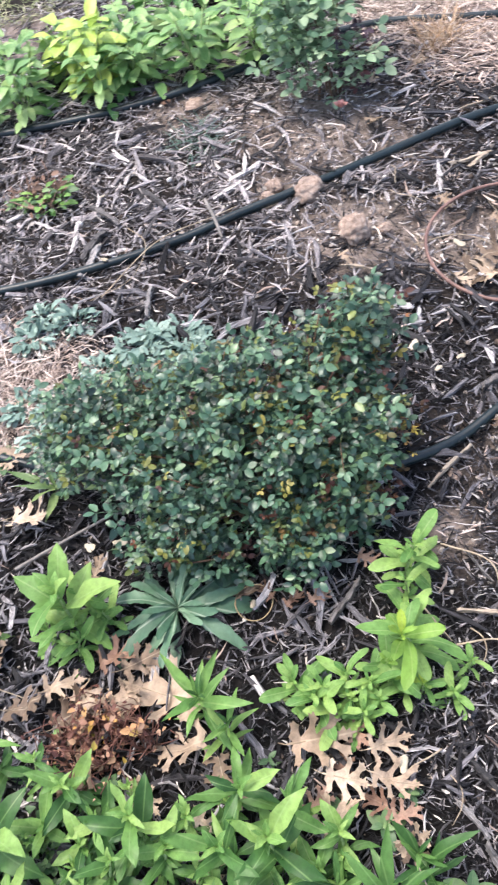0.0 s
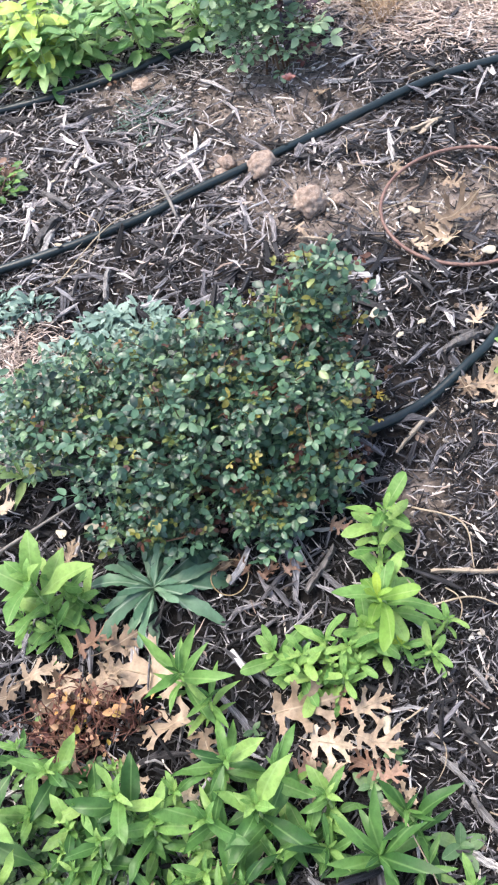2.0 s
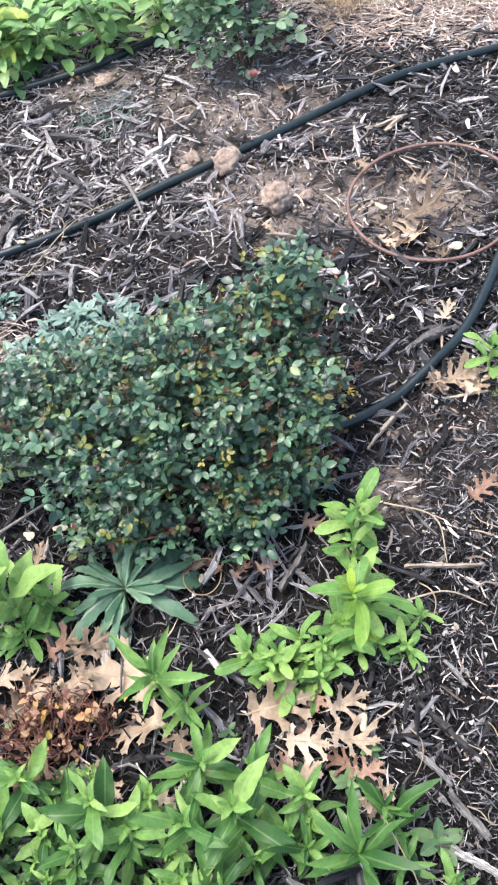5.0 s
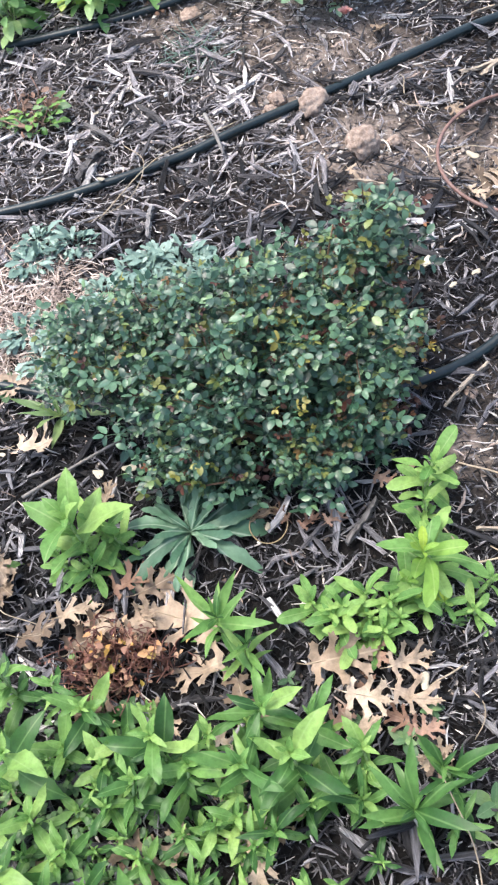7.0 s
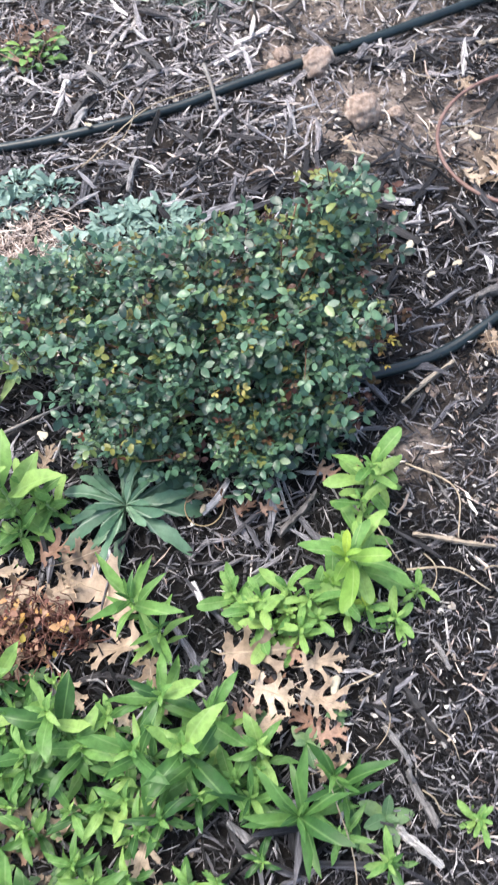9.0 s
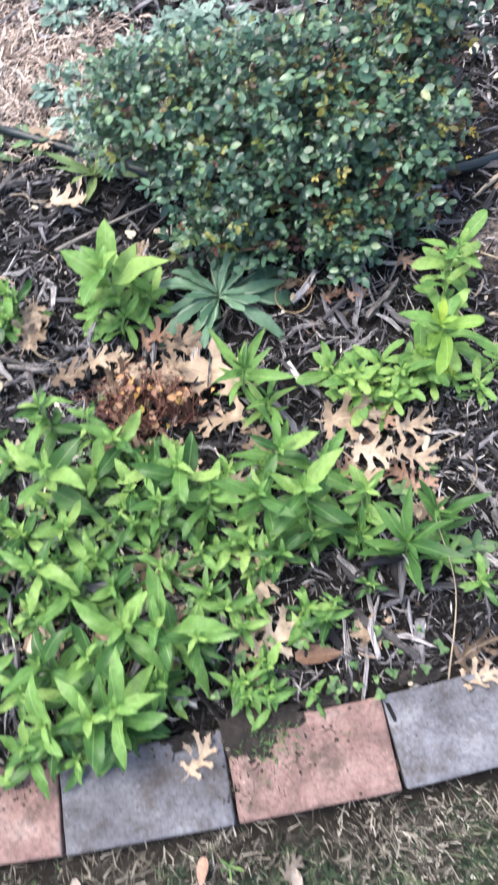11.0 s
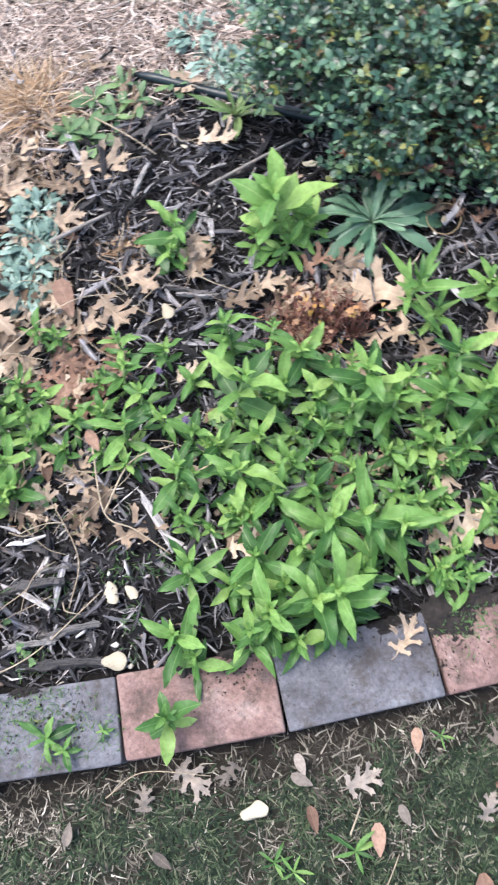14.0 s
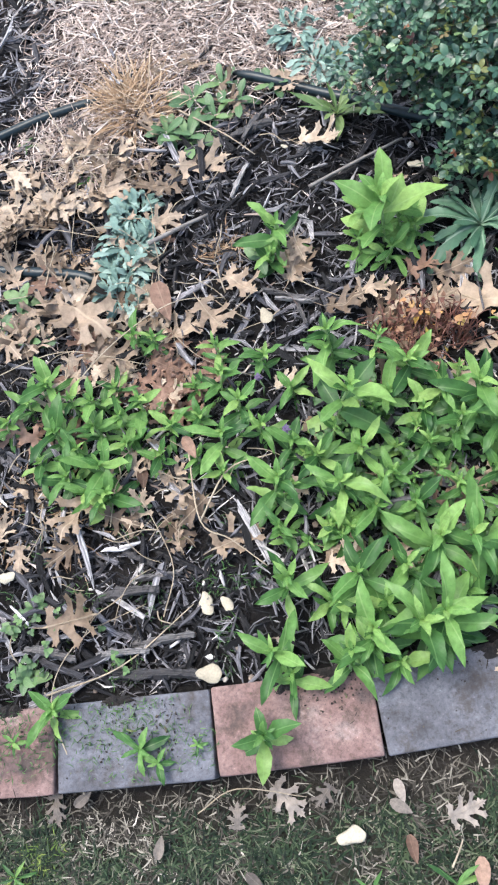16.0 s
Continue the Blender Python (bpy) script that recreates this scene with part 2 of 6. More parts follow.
M_WEED = leafy("fresh_green_leaf", [(0, (0.026, 0.085, 0.022)), (0.45, (0.075, 0.185, 0.046)), (0.85, (0.145, 0.285, 0.072)), (1, (0.235, 0.375, 0.105))], 0.46, rib=(0.22, 0.37, 0.13), blotch=0.32, through_light=0.36, gloss=0.34)
M_WEED_LIGHT = leafy("yellow_green_leaf", [(0, (0.10, 0.23, 0.060)), (0.6, (0.185, 0.345, 0.092)), (1, (0.28, 0.43, 0.125))], 0.52, rib=(0.31, 0.45, 0.18), blotch=0.35, through_light=0.36, gloss=0.25)
M_WEED_YELLOW = leafy("sunlit_yellow_leaf", [(0, (0.13, 0.27, 0.055)), (0.6, (0.20, 0.35, 0.06)), (0.85, (0.27, 0.41, 0.06)), (1, (0.40, 0.47, 0.06))], 0.5, rib=(0.34, 0.45, 0.15), blotch=0.25, through_light=0.33, gloss=0.25)
M_STEM = surface("green_stem", [(0.3, (0.20, 0.31, 0.11)), (0.7, (0.34, 0.43, 0.19))], 40.0, 0.5, 0.2)
M_ROSE = leafy("rose_leaf", [(0, (0.009, 0.030, 0.019)), (0.33, (0.022, 0.062, 0.038)), (0.58, (0.052, 0.120, 0.071)), (0.84, (0.100, 0.190, 0.104)), (0.96, (0.13, 0.215, 0.09)), (1, (0.18, 0.22, 0.06))], 0.34, by="island", blotch=0.3, through_light=0.12, gloss=0.5, scale=150.0)
M_ROSE_PART = leafy("rose_leaf_single", [(0, (0.014, 0.045, 0.028)), (0.4, (0.034, 0.090, 0.053)), (0.75, (0.070, 0.150, 0.084)), (0.93, (0.105, 0.195, 0.105)), (1, (0.14, 0.20, 0.075))], 0.34, blotch=0.3, through_light=0.12, gloss=0.5)
M_ROSE_RED = leafy("red_rose_shoot", [(0, (0.035, 0.012, 0.010)), (0.4, (0.075, 0.028, 0.018)), (0.7, (0.095, 0.065, 0.025)), (0.92, (0.10, 0.11, 0.035)), (1, (0.19, 0.060, 0.030))], 0.45, blotch=0.2, through_light=0.15, gloss=0.3)
M_ROSE_YELLOW = leafy("olive_rose_leaf", [(0, (0.10, 0.135, 0.035)), (0.6, (0.17, 0.185, 0.045)), (0.9, (0.21, 0.195, 0.05)), (1, (0.26, 0.22, 0.05))], 0.45, blotch=0.2, through_light=0.2)
M_ROSE_GOLD = leafy("gold_rose_leaf", [(0, (0.30, 0.10, 0.04)), (0.35, (0.38, 0.26, 0.05)), (0.8, (0.48, 0.38, 0.07)), (1, (0.34, 0.08, 0.04))], 0.45, blotch=0.25, through_light=0.22)
M_CANE = surface("rose_cane", [(0.3, (0.07, 0.035, 0.022)), (0.7, (0.14, 0.08, 0.045))], 60.0, 0.6, 0.4)
M_DARKROSE = leafy("dark_purple_leaf", [(0, (0.025, 0.014, 0.025)), (0.6, (0.05, 0.026, 0.035)), (1, (0.11, 0.04, 0.04))], 0.4, blotch=0.2, through_light=0.1)
M_FARROSE = leafy("far_rose_leaf", [(0, (0.08, 0.16, 0.085)), (0.5, (0.17, 0.29, 0.165)), (1, (0.33, 0.44, 0.27))], 0.45, by="island", blotch=0.2, through_light=0.3, scale=100.0)
M_ROSETTE = leafy("grey_green_leaf", [(0, (0.045, 0.110, 0.066)), (0.6, (0.085, 0.175, 0.105)), (1, (0.14, 0.245, 0.155))], 0.5, rib=(0.46, 0.54, 0.42), blotch=0.3, through_light=0.2, gloss=0.35)
M_SILVER = leafy("silvery_leaf", [(0, (0.105, 0.175, 0.145)), (0.6, (0.19, 0.285, 0.24)), (1, (0.32, 0.42, 0.36))], 0.7, blotch=0.2, through_light=0.2, gloss=0.2)
M_MOUND = leafy("broad_green_leaf", [(0, (0.075, 0.190, 0.055)), (0.4, (0.155, 0.305, 0.095)), (0.8, (0.255, 0.42, 0.150)), (1, (0.36, 0.51, 0.20))], 0.45, rib=(0.27, 0.41, 0.17), blotch=0.25, through_light=0.3)
M_MOUND_Y = leafy("bright_yellow_leaf", [(0, (0.27, 0.42, 0.08)), (0.6, (0.40, 0.53, 0.11)), (1, (0.54, 0.63, 0.16))], 0.45, rib=(0.5, 0.6, 0.25), blotch=0.2, through_light=0.3)
M_SPOON = leafy("dull_green_leaf", [(0, (0.05, 0.11, 0.045)), (0.6, (0.09, 0.17, 0.07)), (1, (0.15, 0.24, 0.09))], 0.5, rib=(0.2, 0.28, 0.14), blotch=0.25, through_light=0.2)
M_LOW = leafy("low_plant_leaf", [(0, (0.09, 0.17, 0.06)), (1, (0.20, 0.28, 0.10))], 0.5, rib=(0.3, 0.38, 0.2), blotch=0.3, through_light=0.25)
M_SEDUM = leafy("russet_leaf", [(0, (0.05, 0.018, 0.018)), (0.3, (0.12, 0.045, 0.036)), (0.5, (0.23, 0.115, 0.075)), (0.75, (0.36, 0.225, 0.150)), (0.88, (0.48, 0.30, 0.17)), (0.96, (0.50, 0.26, 0.06)), (1, (0.34, 0.27, 0.06))], 0.55, by="island", blotch=0.2, through_light=0.15, gloss=0.25)
M_AMBER = leafy("amber_leaf", [(0, (0.36, 0.17, 0.08)), (0.6, (0.45, 0.26, 0.12)), (1, (0.42, 0.31, 0.08))], 0.5, blotch=0.3, through_light=0.2, gloss=0.25)
M_RUSSET_STEM = surface("russet_stem", [(0.3, (0.10, 0.036, 0.030)), (0.7, (0.22, 0.11, 0.078))], 40.0, 0.6, 0.2)
M_GRASS = leafy("lawn_blade", [(0, (0.005, 0.011, 0.006)), (0.4, (0.011, 0.026, 0.011)), (0.7, (0.029, 0.053, 0.023)), (0.88, (0.062, 0.090, 0.043)), (1, (0.16, 0.165, 0.11))], 0.6, by="island", blotch=0.2, through_light=0.2, gloss=0.25)
M_PALEGRASS = leafy("pale_lawn_blade", [(0, (0.14, 0.17, 0.08)), (0.5, (0.26, 0.29, 0.14)), (1, (0.46, 0.42, 0.29))], 0.6, by="island", blotch=0.2, through_light=0.2, gloss=0.25)
M_BRIGHTGRASS = leafy("fresh_lawn_blade", [(0, (0.06, 0.11, 0.025)), (0.6, (0.13, 0.20, 0.04)), (1, (0.24, 0.29, 0.07))], 0.55, by="island", blotch=0.2, through_light=0.25, gloss=0.25)
M_DEADGRASS = leafy("dead_lawn_blade", [(0, (0.018, 0.015, 0.012)), (0.45, (0.050, 0.044, 0.035)), (0.8, (0.13, 0.117, 0.093)), (1, (0.30, 0.277, 0.23))], 0.65, by="island", blotch=0.2, through_light=0.1, gloss=0.2)
M_BLEACHED = leafy("bleached_blade", [(0, (0.13, 0.115, 0.094)), (0.6, (0.28, 0.252, 0.212)), (1, (0.50, 0.46, 0.40))], 0.65, by="island", blotch=0.2, through_light=0.1, gloss=0.2)
M_CLOVER = leafy("clover_leaf", [(0, (0.025, 0.07, 0.022)), (0.6, (0.06, 0.14, 0.04)), (1, (0.12, 0.22, 0.06))], 0.5, by="island", blotch=0.2, through_light=0.2)
M_DRYBLADE = leafy("dry_grass_blade", [(0, (0.18, 0.110, 0.063)), (0.6, (0.37, 0.25, 0.152)), (1, (0.54, 0.43, 0.31))], 0.6, by="island", blotch=0.2, through_light=0.15, gloss=0.2)
M_DRYSTEM = surface("dry_stem", [(0.3, (0.24, 0.185, 0.125)), (0.7, (0.42, 0.35, 0.255))], 30.0, 0.7, 0.3)
M_HOSE = surface("dark_green_hose", [(0.3, (0.005, 0.0115, 0.014)), (0.7, (0.010, 0.021, 0.025))], 14.0, 0.38, 0.25, depth=0.001, fine=220.0, gloss=0.35)
M_RING = surface("copper_pink_hoop", [(0.3, (0.125, 0.068, 0.056)), (0.7, (0.20, 0.122, 0.102))], 20.0, 0.5, 0.3, depth=0.001)
M_BROWNSTEM = surface("brown_stub", [(0.3, (0.15, 0.085, 0.062)), (0.7, (0.31, 0.20, 0.15))], 40.0, 0.7, 0.5)
M_WIRE = surface("pale_wire", [(0.3, (0.22, 0.16, 0.08)), (0.7, (0.34, 0.26, 0.15))], 30.0, 0.5, 0.2, depth=0.001)
M_WETSOIL = surface("wet_soil", [(0.3, (0.012, 0.0105, 0.0098)), (0.55, (0.024, 0.020, 0.018)), (0.75, (0.052, 0.043, 0.038))], 60.0, 0.8, 1.0, depth=0.003, fine=380.0, gloss=0.3)
M_CLOD = surface("sandy_clod", [(0.3, (0.17, 0.122, 0.096)), (0.5, (0.30, 0.228, 0.185)), (0.7, (0.44, 0.36, 0.30))], 2.6, 0.95, 0.8, depth=0.002, fine=16.0, gloss=0.1)
M_BRICK_RED = paver("pink_red_paver", [(0.32, (0.085, 0.063, 0.060)), (0.45, (0.165, 0.103, 0.092)), (0.6, (0.226, 0.150, 0.135)), (0.75, (0.31, 0.247, 0.232))])
M_BRICK_GREY = paver("charcoal_paver", [(0.32, (0.062, 0.061, 0.067)), (0.45, (0.103, 0.104, 0.118)), (0.6, (0.146, 0.149, 0.168)), (0.75, (0.225, 0.222, 0.232))])
M_PURPLE = surface("purple_floret", [(0.3, (0.09, 0.065, 0.12)), (0.7, (0.17, 0.125, 0.215))], 60.0, 0.6, 0.2)
M_PINK = surface("pink_rose_petal", [(0.3, (0.42, 0.19, 0.17)), (0.7, (0.60, 0.34, 0.30))], 60.0, 0.6, 0.2)

# ---- mesh helpers ----
# A raw shape is (verts, faces): an array of places and a list of index tuples.


def mesh_of(name, raw, material, smooth=True):
    verts, faces = raw
    me = bpy.data.meshes.new(name)
    me.from_pydata(np.asarray(verts).tolist(), [], faces if isinstance(faces, list) else faces.tolist())
    if smooth:
        me.shade_smooth()
    if material:
        me.materials.append(material)
    return me


def joined(items):
    """One raw shape out of many (raw, matrix)."""
    vs, fs, k = [], [], 0
    for (v, f), m in items:
        a = np.array(m)
        vs.append(np.asarray(v) @ a[:3, :3].T + a[:3, 3])
        fs += [tuple(i + k for i in face) for face in f]
        k += len(v)
    return np.concatenate(vs), fs


def thing(name, at, label, category, group="", kind="", turn=0.0):
    ob = new(name)
    ob.empty_display_size = 0.02
    ob.matrix_basis = pose(*at, 0, 0, turn)
    return tagged(ob, label, category, group, kind)


def part(name, data, parent, m=None, label="", kind=""):
    ob = new(name, data)
    ob.parent = parent
    ob.matrix_basis = m or Matrix()
    return tagged(ob, label, kind=kind)


def solo(name, data, m, label, category, group="", kind=""):
    ob = new(name, data)
    ob.matrix_basis = m
    return tagged(ob, label, category, group, kind)


def aim(origin, direction, roll=0.0, size=1.0):
    """A pose whose x axis points along direction and whose z axis stays as high as it can."""
    x = Vector(direction).normalized()
    up = Vector((0, 0, 1)) if abs(x.z) < 0.97 else Vector((0, 1, 0))
    y = up.cross(x).normalized()
    z = x.cross(y)
    rot = Matrix((x, y, z)).transposed().to_4x4()
    return Matrix.Translation(origin) @ rot @ pose(0, 0, 0, roll) @ Matrix.Scale(size, 4)


def blade(width, profile, rows=6, fold=0.25, droop=0.3, wave=0.0, cols=2, rng=random, sway=0.0):
    """A unit-long leaf along x: profile(s) gives its half width, fold lifts the sides, droop bends the tip down."""
    verts, faces, n = [], [], 2 * cols + 1
    ph = rng.random() * 6
    for i in range(rows + 1):
        s = i / rows
        w = width * profile(s)
        for j in range(-cols, cols + 1):
            y = w * j / cols
            z = fold * abs(y) * (1 - 0.5 * s) + 0.35 * droop * math.sin(s * 1.6) - droop * s * s
            z += wave * math.sin(9 * s + ph + (0 if j < 0 else 1.7)) * abs(j) / cols
            verts.append((s - 0.1 * droop * s * s, y + sway * s * s, z))
    for i in range(rows):
        for j in range(n - 1):
            a = i * n + j
            faces.append((a, a + n, a + n + 1, a + 1))
    return np.array(verts), faces


def ragged(s):
    """A lance-shaped leaf with a shallow, uneven toothing."""
    return lance(s) * (1 + 0.09 * math.sin(37 * s) + 0.05 * math.sin(17 * s + 1))


def lance(s):
    grow = 0.24 + 0.76 * math.sin(0.5 * math.pi * min(1.0, s / 0.5))
    return max(0.02, grow * (1 if s < 0.5 else 1 - ((s - 0.5) / 0.5) ** 2.1)) if s < 0.999 else 0.012


def ovate(s):
    return max(0.04, (math.sin(math.pi * (s * 0.97 + 0.03) ** 0.72)) ** 0.8 if s < 0.999 else 0.03)


def oval(s):
    return max(0.05, math.sin(math.pi * (0.03 + 0.95 * s) ** 0.9) ** 0.62)


def spatulate(s):
    return max(0.04, (0.25 + 0.75 * math.sin(0.5 * math.pi * min(1.0, s / 0.66)) ** 1.3) * (1 if s < 0.66 else math.sqrt(max(0.0, 1 - ((s - 0.66) / 0.35) ** 2))))


def toothed(s):
    return spatulate(s) * (1 + 0.15 * math.sin(36 * s))


def strap(s):
    return max(0.05, (0.35 + 0.65 * min(1, s / 0.55)) * (1 if s < 0.75 else math.sqrt(max(0.0, 1 - ((s - 0.75) / 0.25) ** 2))) * (1 + 0.13 * math.sin(26 * s)))


def tube(points, radius, sides=6, tip=1.0):
    """A raw tube along smooth points; tip: the end's radius against the start's."""
    pts = [Vector(p) for p in points]
    verts, faces = [], []
    for i, p in enumerate(pts):
        d = (pts[min(i + 1, len(pts) - 1)] - pts[max(i - 1, 0)]).normalized()
        side = d.cross(Vector((0, 0, 1)) if abs(d.z) < 0.95 else Vector((1, 0, 0))).normalized()
        up = side.cross(d)
        r = radius * (1 + (tip - 1) * i / (len(pts) - 1))
        for k in range(sides):
            a = 2 * math.pi * k / sides
            verts.append(p + r * (math.cos(a) * side + math.sin(a) * up))
    for i in range(len(pts) - 1):
        for k in range(sides):
            a, b = i * sides + k, i * sides + (k + 1) % sides
            faces.append((a, b, b + sides, a + sides))
    faces.append(tuple(range(sides - 1, -1, -1)))
    faces.append(tuple(range(len(verts) - sides, len(verts))))
    return np.array(verts), faces


def spline(points, per=8):
    """Catmull-Rom through the points."""
    p = [Vector(q) for q in points]
    p = [2 * p[0] - p[1], *p, 2 * p[-1] - p[-2]]
    out = []
    for i in range(1, len(p) - 2):
        a, b, c, d = p[i - 1:i + 3]
        for k in range(per):
            t = k / per
            out.append(0.5 * (2 * b + (c - a) * t + (2 * a - 5 * b + 4 * c - d) * t * t + (3 * b - a - 3 * c + d) * t ** 3))
    return [*out, p[-2]]


def edge_y(x):
    """The lawn side of the paver row, a shallow bow."""
    return -0.209 + 0.075 * (x + 0.36) ** 2


def bed_height(x, y):
    """The bed is nearly level, with small humps; it falls a little to the lawn at the edging."""
    z = 0.010 * noise.noise(Vector((x * 3.1, y * 3.1, 0.3))) + 0.005 * noise.noise(Vector((x * 11, y * 11, 4.0)))
    s = min(1.0, max(0.0, (y - (edge_y(x) + 0.047)) / 0.05))
    return (z - 0.004) * s + (1 - s) * (-0.022 + 0.4 * z)


# ---- ground ----
PATCHES = [  # bare sandy soil: x, y, radius
    (0.31, 1.12, 0.11), (0.33, 1.50, 0.16), (0.20, 1.30, 0.06), (0.08, 1.68, 0.10), (0.26, 0.47, 0.04),
    (0.57, 1.00, 0.09), (0.44, 1.04, 0.08), (0.47, 1.33, 0.06), (-0.32, 2.20, 0.14), (-0.55, 2.15, 0.16)]
DAMP = [(0.28, 0.46, 0.06), (0.45, 0.50, 0.10), (0.36, 0.60, 0.07)]
# where the mulch is shredded finest
SHREDDED = [(0.25, 0.20, 0.16), (0.36, 0.38, 0.16), (0.46, 0.50, 0.12), (0.24, 0.04, 0.14), (0.42, 0.20, 0.16)]
STRAWY = [(-0.48, 0.95, 0.17), (-0.34, 0.93, 0.12), (-0.62, 0.98, 0.12), (0.80, 1.72, 0.20), (0.95, 1.58, 0.16), (0.66, 1.82, 0.12), (-0.26, 0.86, 0.10), (-0.68, 0.78, 0.10)]


LITTERED = [(0.53, 0.93, 0.09), (0.58, 1.22, 0.09), (0.66, 1.38, 0.09), (0.46, 1.06, 0.06), (0.60, 1.08, 0.08)]


def weight(x, y, spots, soft=0.3):
    w = np.zeros_like(x)
    for cx, cy, r in spots:
        d = np.hypot(x - cx, y - cy) / r
        w = np.maximum(w, np.clip((1 + soft - d) / (2 * soft), 0, 1))
    return w


def axis(lo, hi, step, far):
    core = np.arange(lo, hi + step / 2, step)
    out = [far ** (k / 9) for k in range(1, 10)]
    return np.concatenate([[lo - v * 1.0 for v in reversed(out)], core, [hi + v for v in out]])


def ground():
    xs, ys = axis(-1.4, 1.5, 0.025, 60.0), axis(-0.8, 2.7, 0.025, 60.0)
    inside = lambda x, y: -1.5 < x < 1.6 and -0.9 < y < 2.8
    verts = [(x, y, bed_height(x, y) if inside(x, y) else -0.02) for y in ys for x in xs]
    n = len(xs)
    faces = [(j * n + i, j * n + i + 1, (j + 1) * n + i + 1, (j + 1) * n + i) for j in range(len(ys) - 1) for i in range(n - 1)]
    me = mesh_of("ground", (verts, faces), M_GROUND)
    v = np.array(verts)
    me.attributes.new("sand", "FLOAT", "POINT").data.foreach_set("value", np.maximum(weight(v[:, 0], v[:, 1], PATCHES, 0.6), 0.4 * weight(v[:, 0], v[:, 1], DAMP, 0.6)).astype(np.float32))
    solo("ground", me, Matrix(), "dark crumbly garden soil running out into thin lawn", "ground", kind="structure")


ground()

# ---- brick edging ----
BRICK, GAP = 0.194, 0.0025


def brick_mesh(seed, material):
    rng = random.Random(seed)
    bm = bmesh.new()
    bmesh.ops.create_cube(bm, size=2.0)
    bmesh.ops.subdivide_edges(bm, edges=bm.edges[:], cuts=9, use_grid_fill=True)
    half = Vector((BRICK / 2, 0.051, 0.03))
    for v in bm.verts:
        # crowd the grid towards the edges, then round them unevenly
        p = Vector([math.copysign(1 - (1 - abs(t)) ** 2.2, t) * h for t, h in zip(v.co, half)])
        q = p * 40 + Vector((seed * 7.1, 0, 0))
        r = 0.0035 + 0.0018 * noise.noise(q * 1.5)
        inner = Vector([max(-(h - r), min(h - r, t)) for t, h in zip(p, half)])
        out = p - inner
        p = inner + r * out.normalized() if out.length > 1e-6 else p
        v.co = p + 0.0007 * Vector((noise.noise(q), noise.noise(q + Vector((9, 0, 0))), noise.noise(q + Vector((0, 9, 0)))))
    me = bpy.data.meshes.new("brick")
    bm.to_mesh(me)
    bm.free()
    me.shade_smooth()
    me.materials.append(material)
    return me


def edging():
    wall = thing("brick_edging", (0, 0, 0), "single row of alternating pink-red and charcoal pavers along the bed", "edging")
    meshes = [[brick_mesh(k + 10 * c, m) for k in range(3)] for c, m in enumerate((M_BRICK_RED, M_BRICK_GREY))]
    rng = random.Random(5)
    joints = [-0.792 - 0.1965 * k for k in range(4, 0, -1)] + [-0.792, -0.596, -0.399, -0.2035, -0.0155] + [-0.0155 + 0.1935 * k for k in range(1, 7)]
    for k, (x0, x1) in enumerate(zip(joints, joints[1:])):
        x = (x0 + x1) / 2
        slope = math.atan((edge_y(x1) - edge_y(x0)) / (x1 - x0))
        part("brick", meshes[(k + 1) % 2][rng.randrange(3)], wall,
             pose(x, edge_y(x) + 0.051, -0.016 + rng.uniform(-0.002, 0.002), rng.uniform(-1, 1), rng.uniform(-0.8, 0.8), math.degrees(slope) + rng.uniform(-0.4, 0.4) + (180 if rng.random() < 0.5 else 0))
             @ Matrix.Diagonal(((x1 - x0 - GAP) / BRICK, 1, 1, 1)))


edging()


def smear(x, y, rx, ry, seed, level=0.0145):
    """A thin heap of wet soil washed over a paver, with a ragged rim."""
    rings, seg = 16, 64
    verts, faces = [], []
    for i in range(rings + 1):
        f = i / rings
        for k in range(seg):
            a = 2 * math.pi * k / seg
            q = Vector((math.cos(a) * 1.3 + seed * 3, math.sin(a) * 1.3, 0))
            r = f * (1 + 0.45 * noise.noise(q) + 0.25 * noise.noise(q * 3.1) + 0.12 * noise.noise(q * 9))
            px, py = rx * r * math.cos(a), ry * r * math.sin(a)
            lump = noise.noise(Vector((px * 150, py * 150, seed))) + 0.6 * noise.noise(Vector((px * 420, py * 420, seed)))
            verts.append((px, py, 0.0030 * (1 - f ** 2) + 0.0032 * lump * (1 - f ** 8) - 0.0010 * f))
    for i in range(rings):
        for k in range(seg):
            faces.append((i * seg + k, (i + 1) * seg + k, (i + 1) * seg + (k + 1) % seg, i * seg + (k + 1) % seg))
    solo("spilt_soil", mesh_of("spilt_soil", (verts, faces), M_WETSOIL), pose(x, y, level), "dark damp soil washed over the back of a paver", "soil", "soil washed over the pavers")


for k, (x, y, rx, ry) in enumerate([(-0.172, -0.118, 0.038, 0.030), (-0.140, -0.104, 0.036, 0.014), (-0.245, -0.112, 0.035, 0.010), (-0.335, -0.108, 0.03, 0.008), (-0.44, -0.108, 0.025, 0.008), (-0.09, -0.095, 0.02, 0.008),
                                    (-0.505, -0.112, 0.02, 0.012), (-0.71, -0.100, 0.02, 0.006), (0.03, -0.085, 0.03, 0.008), (-0.85, -0.092, 0.02, 0.007)]):
    smear(x, y, rx, ry, k)

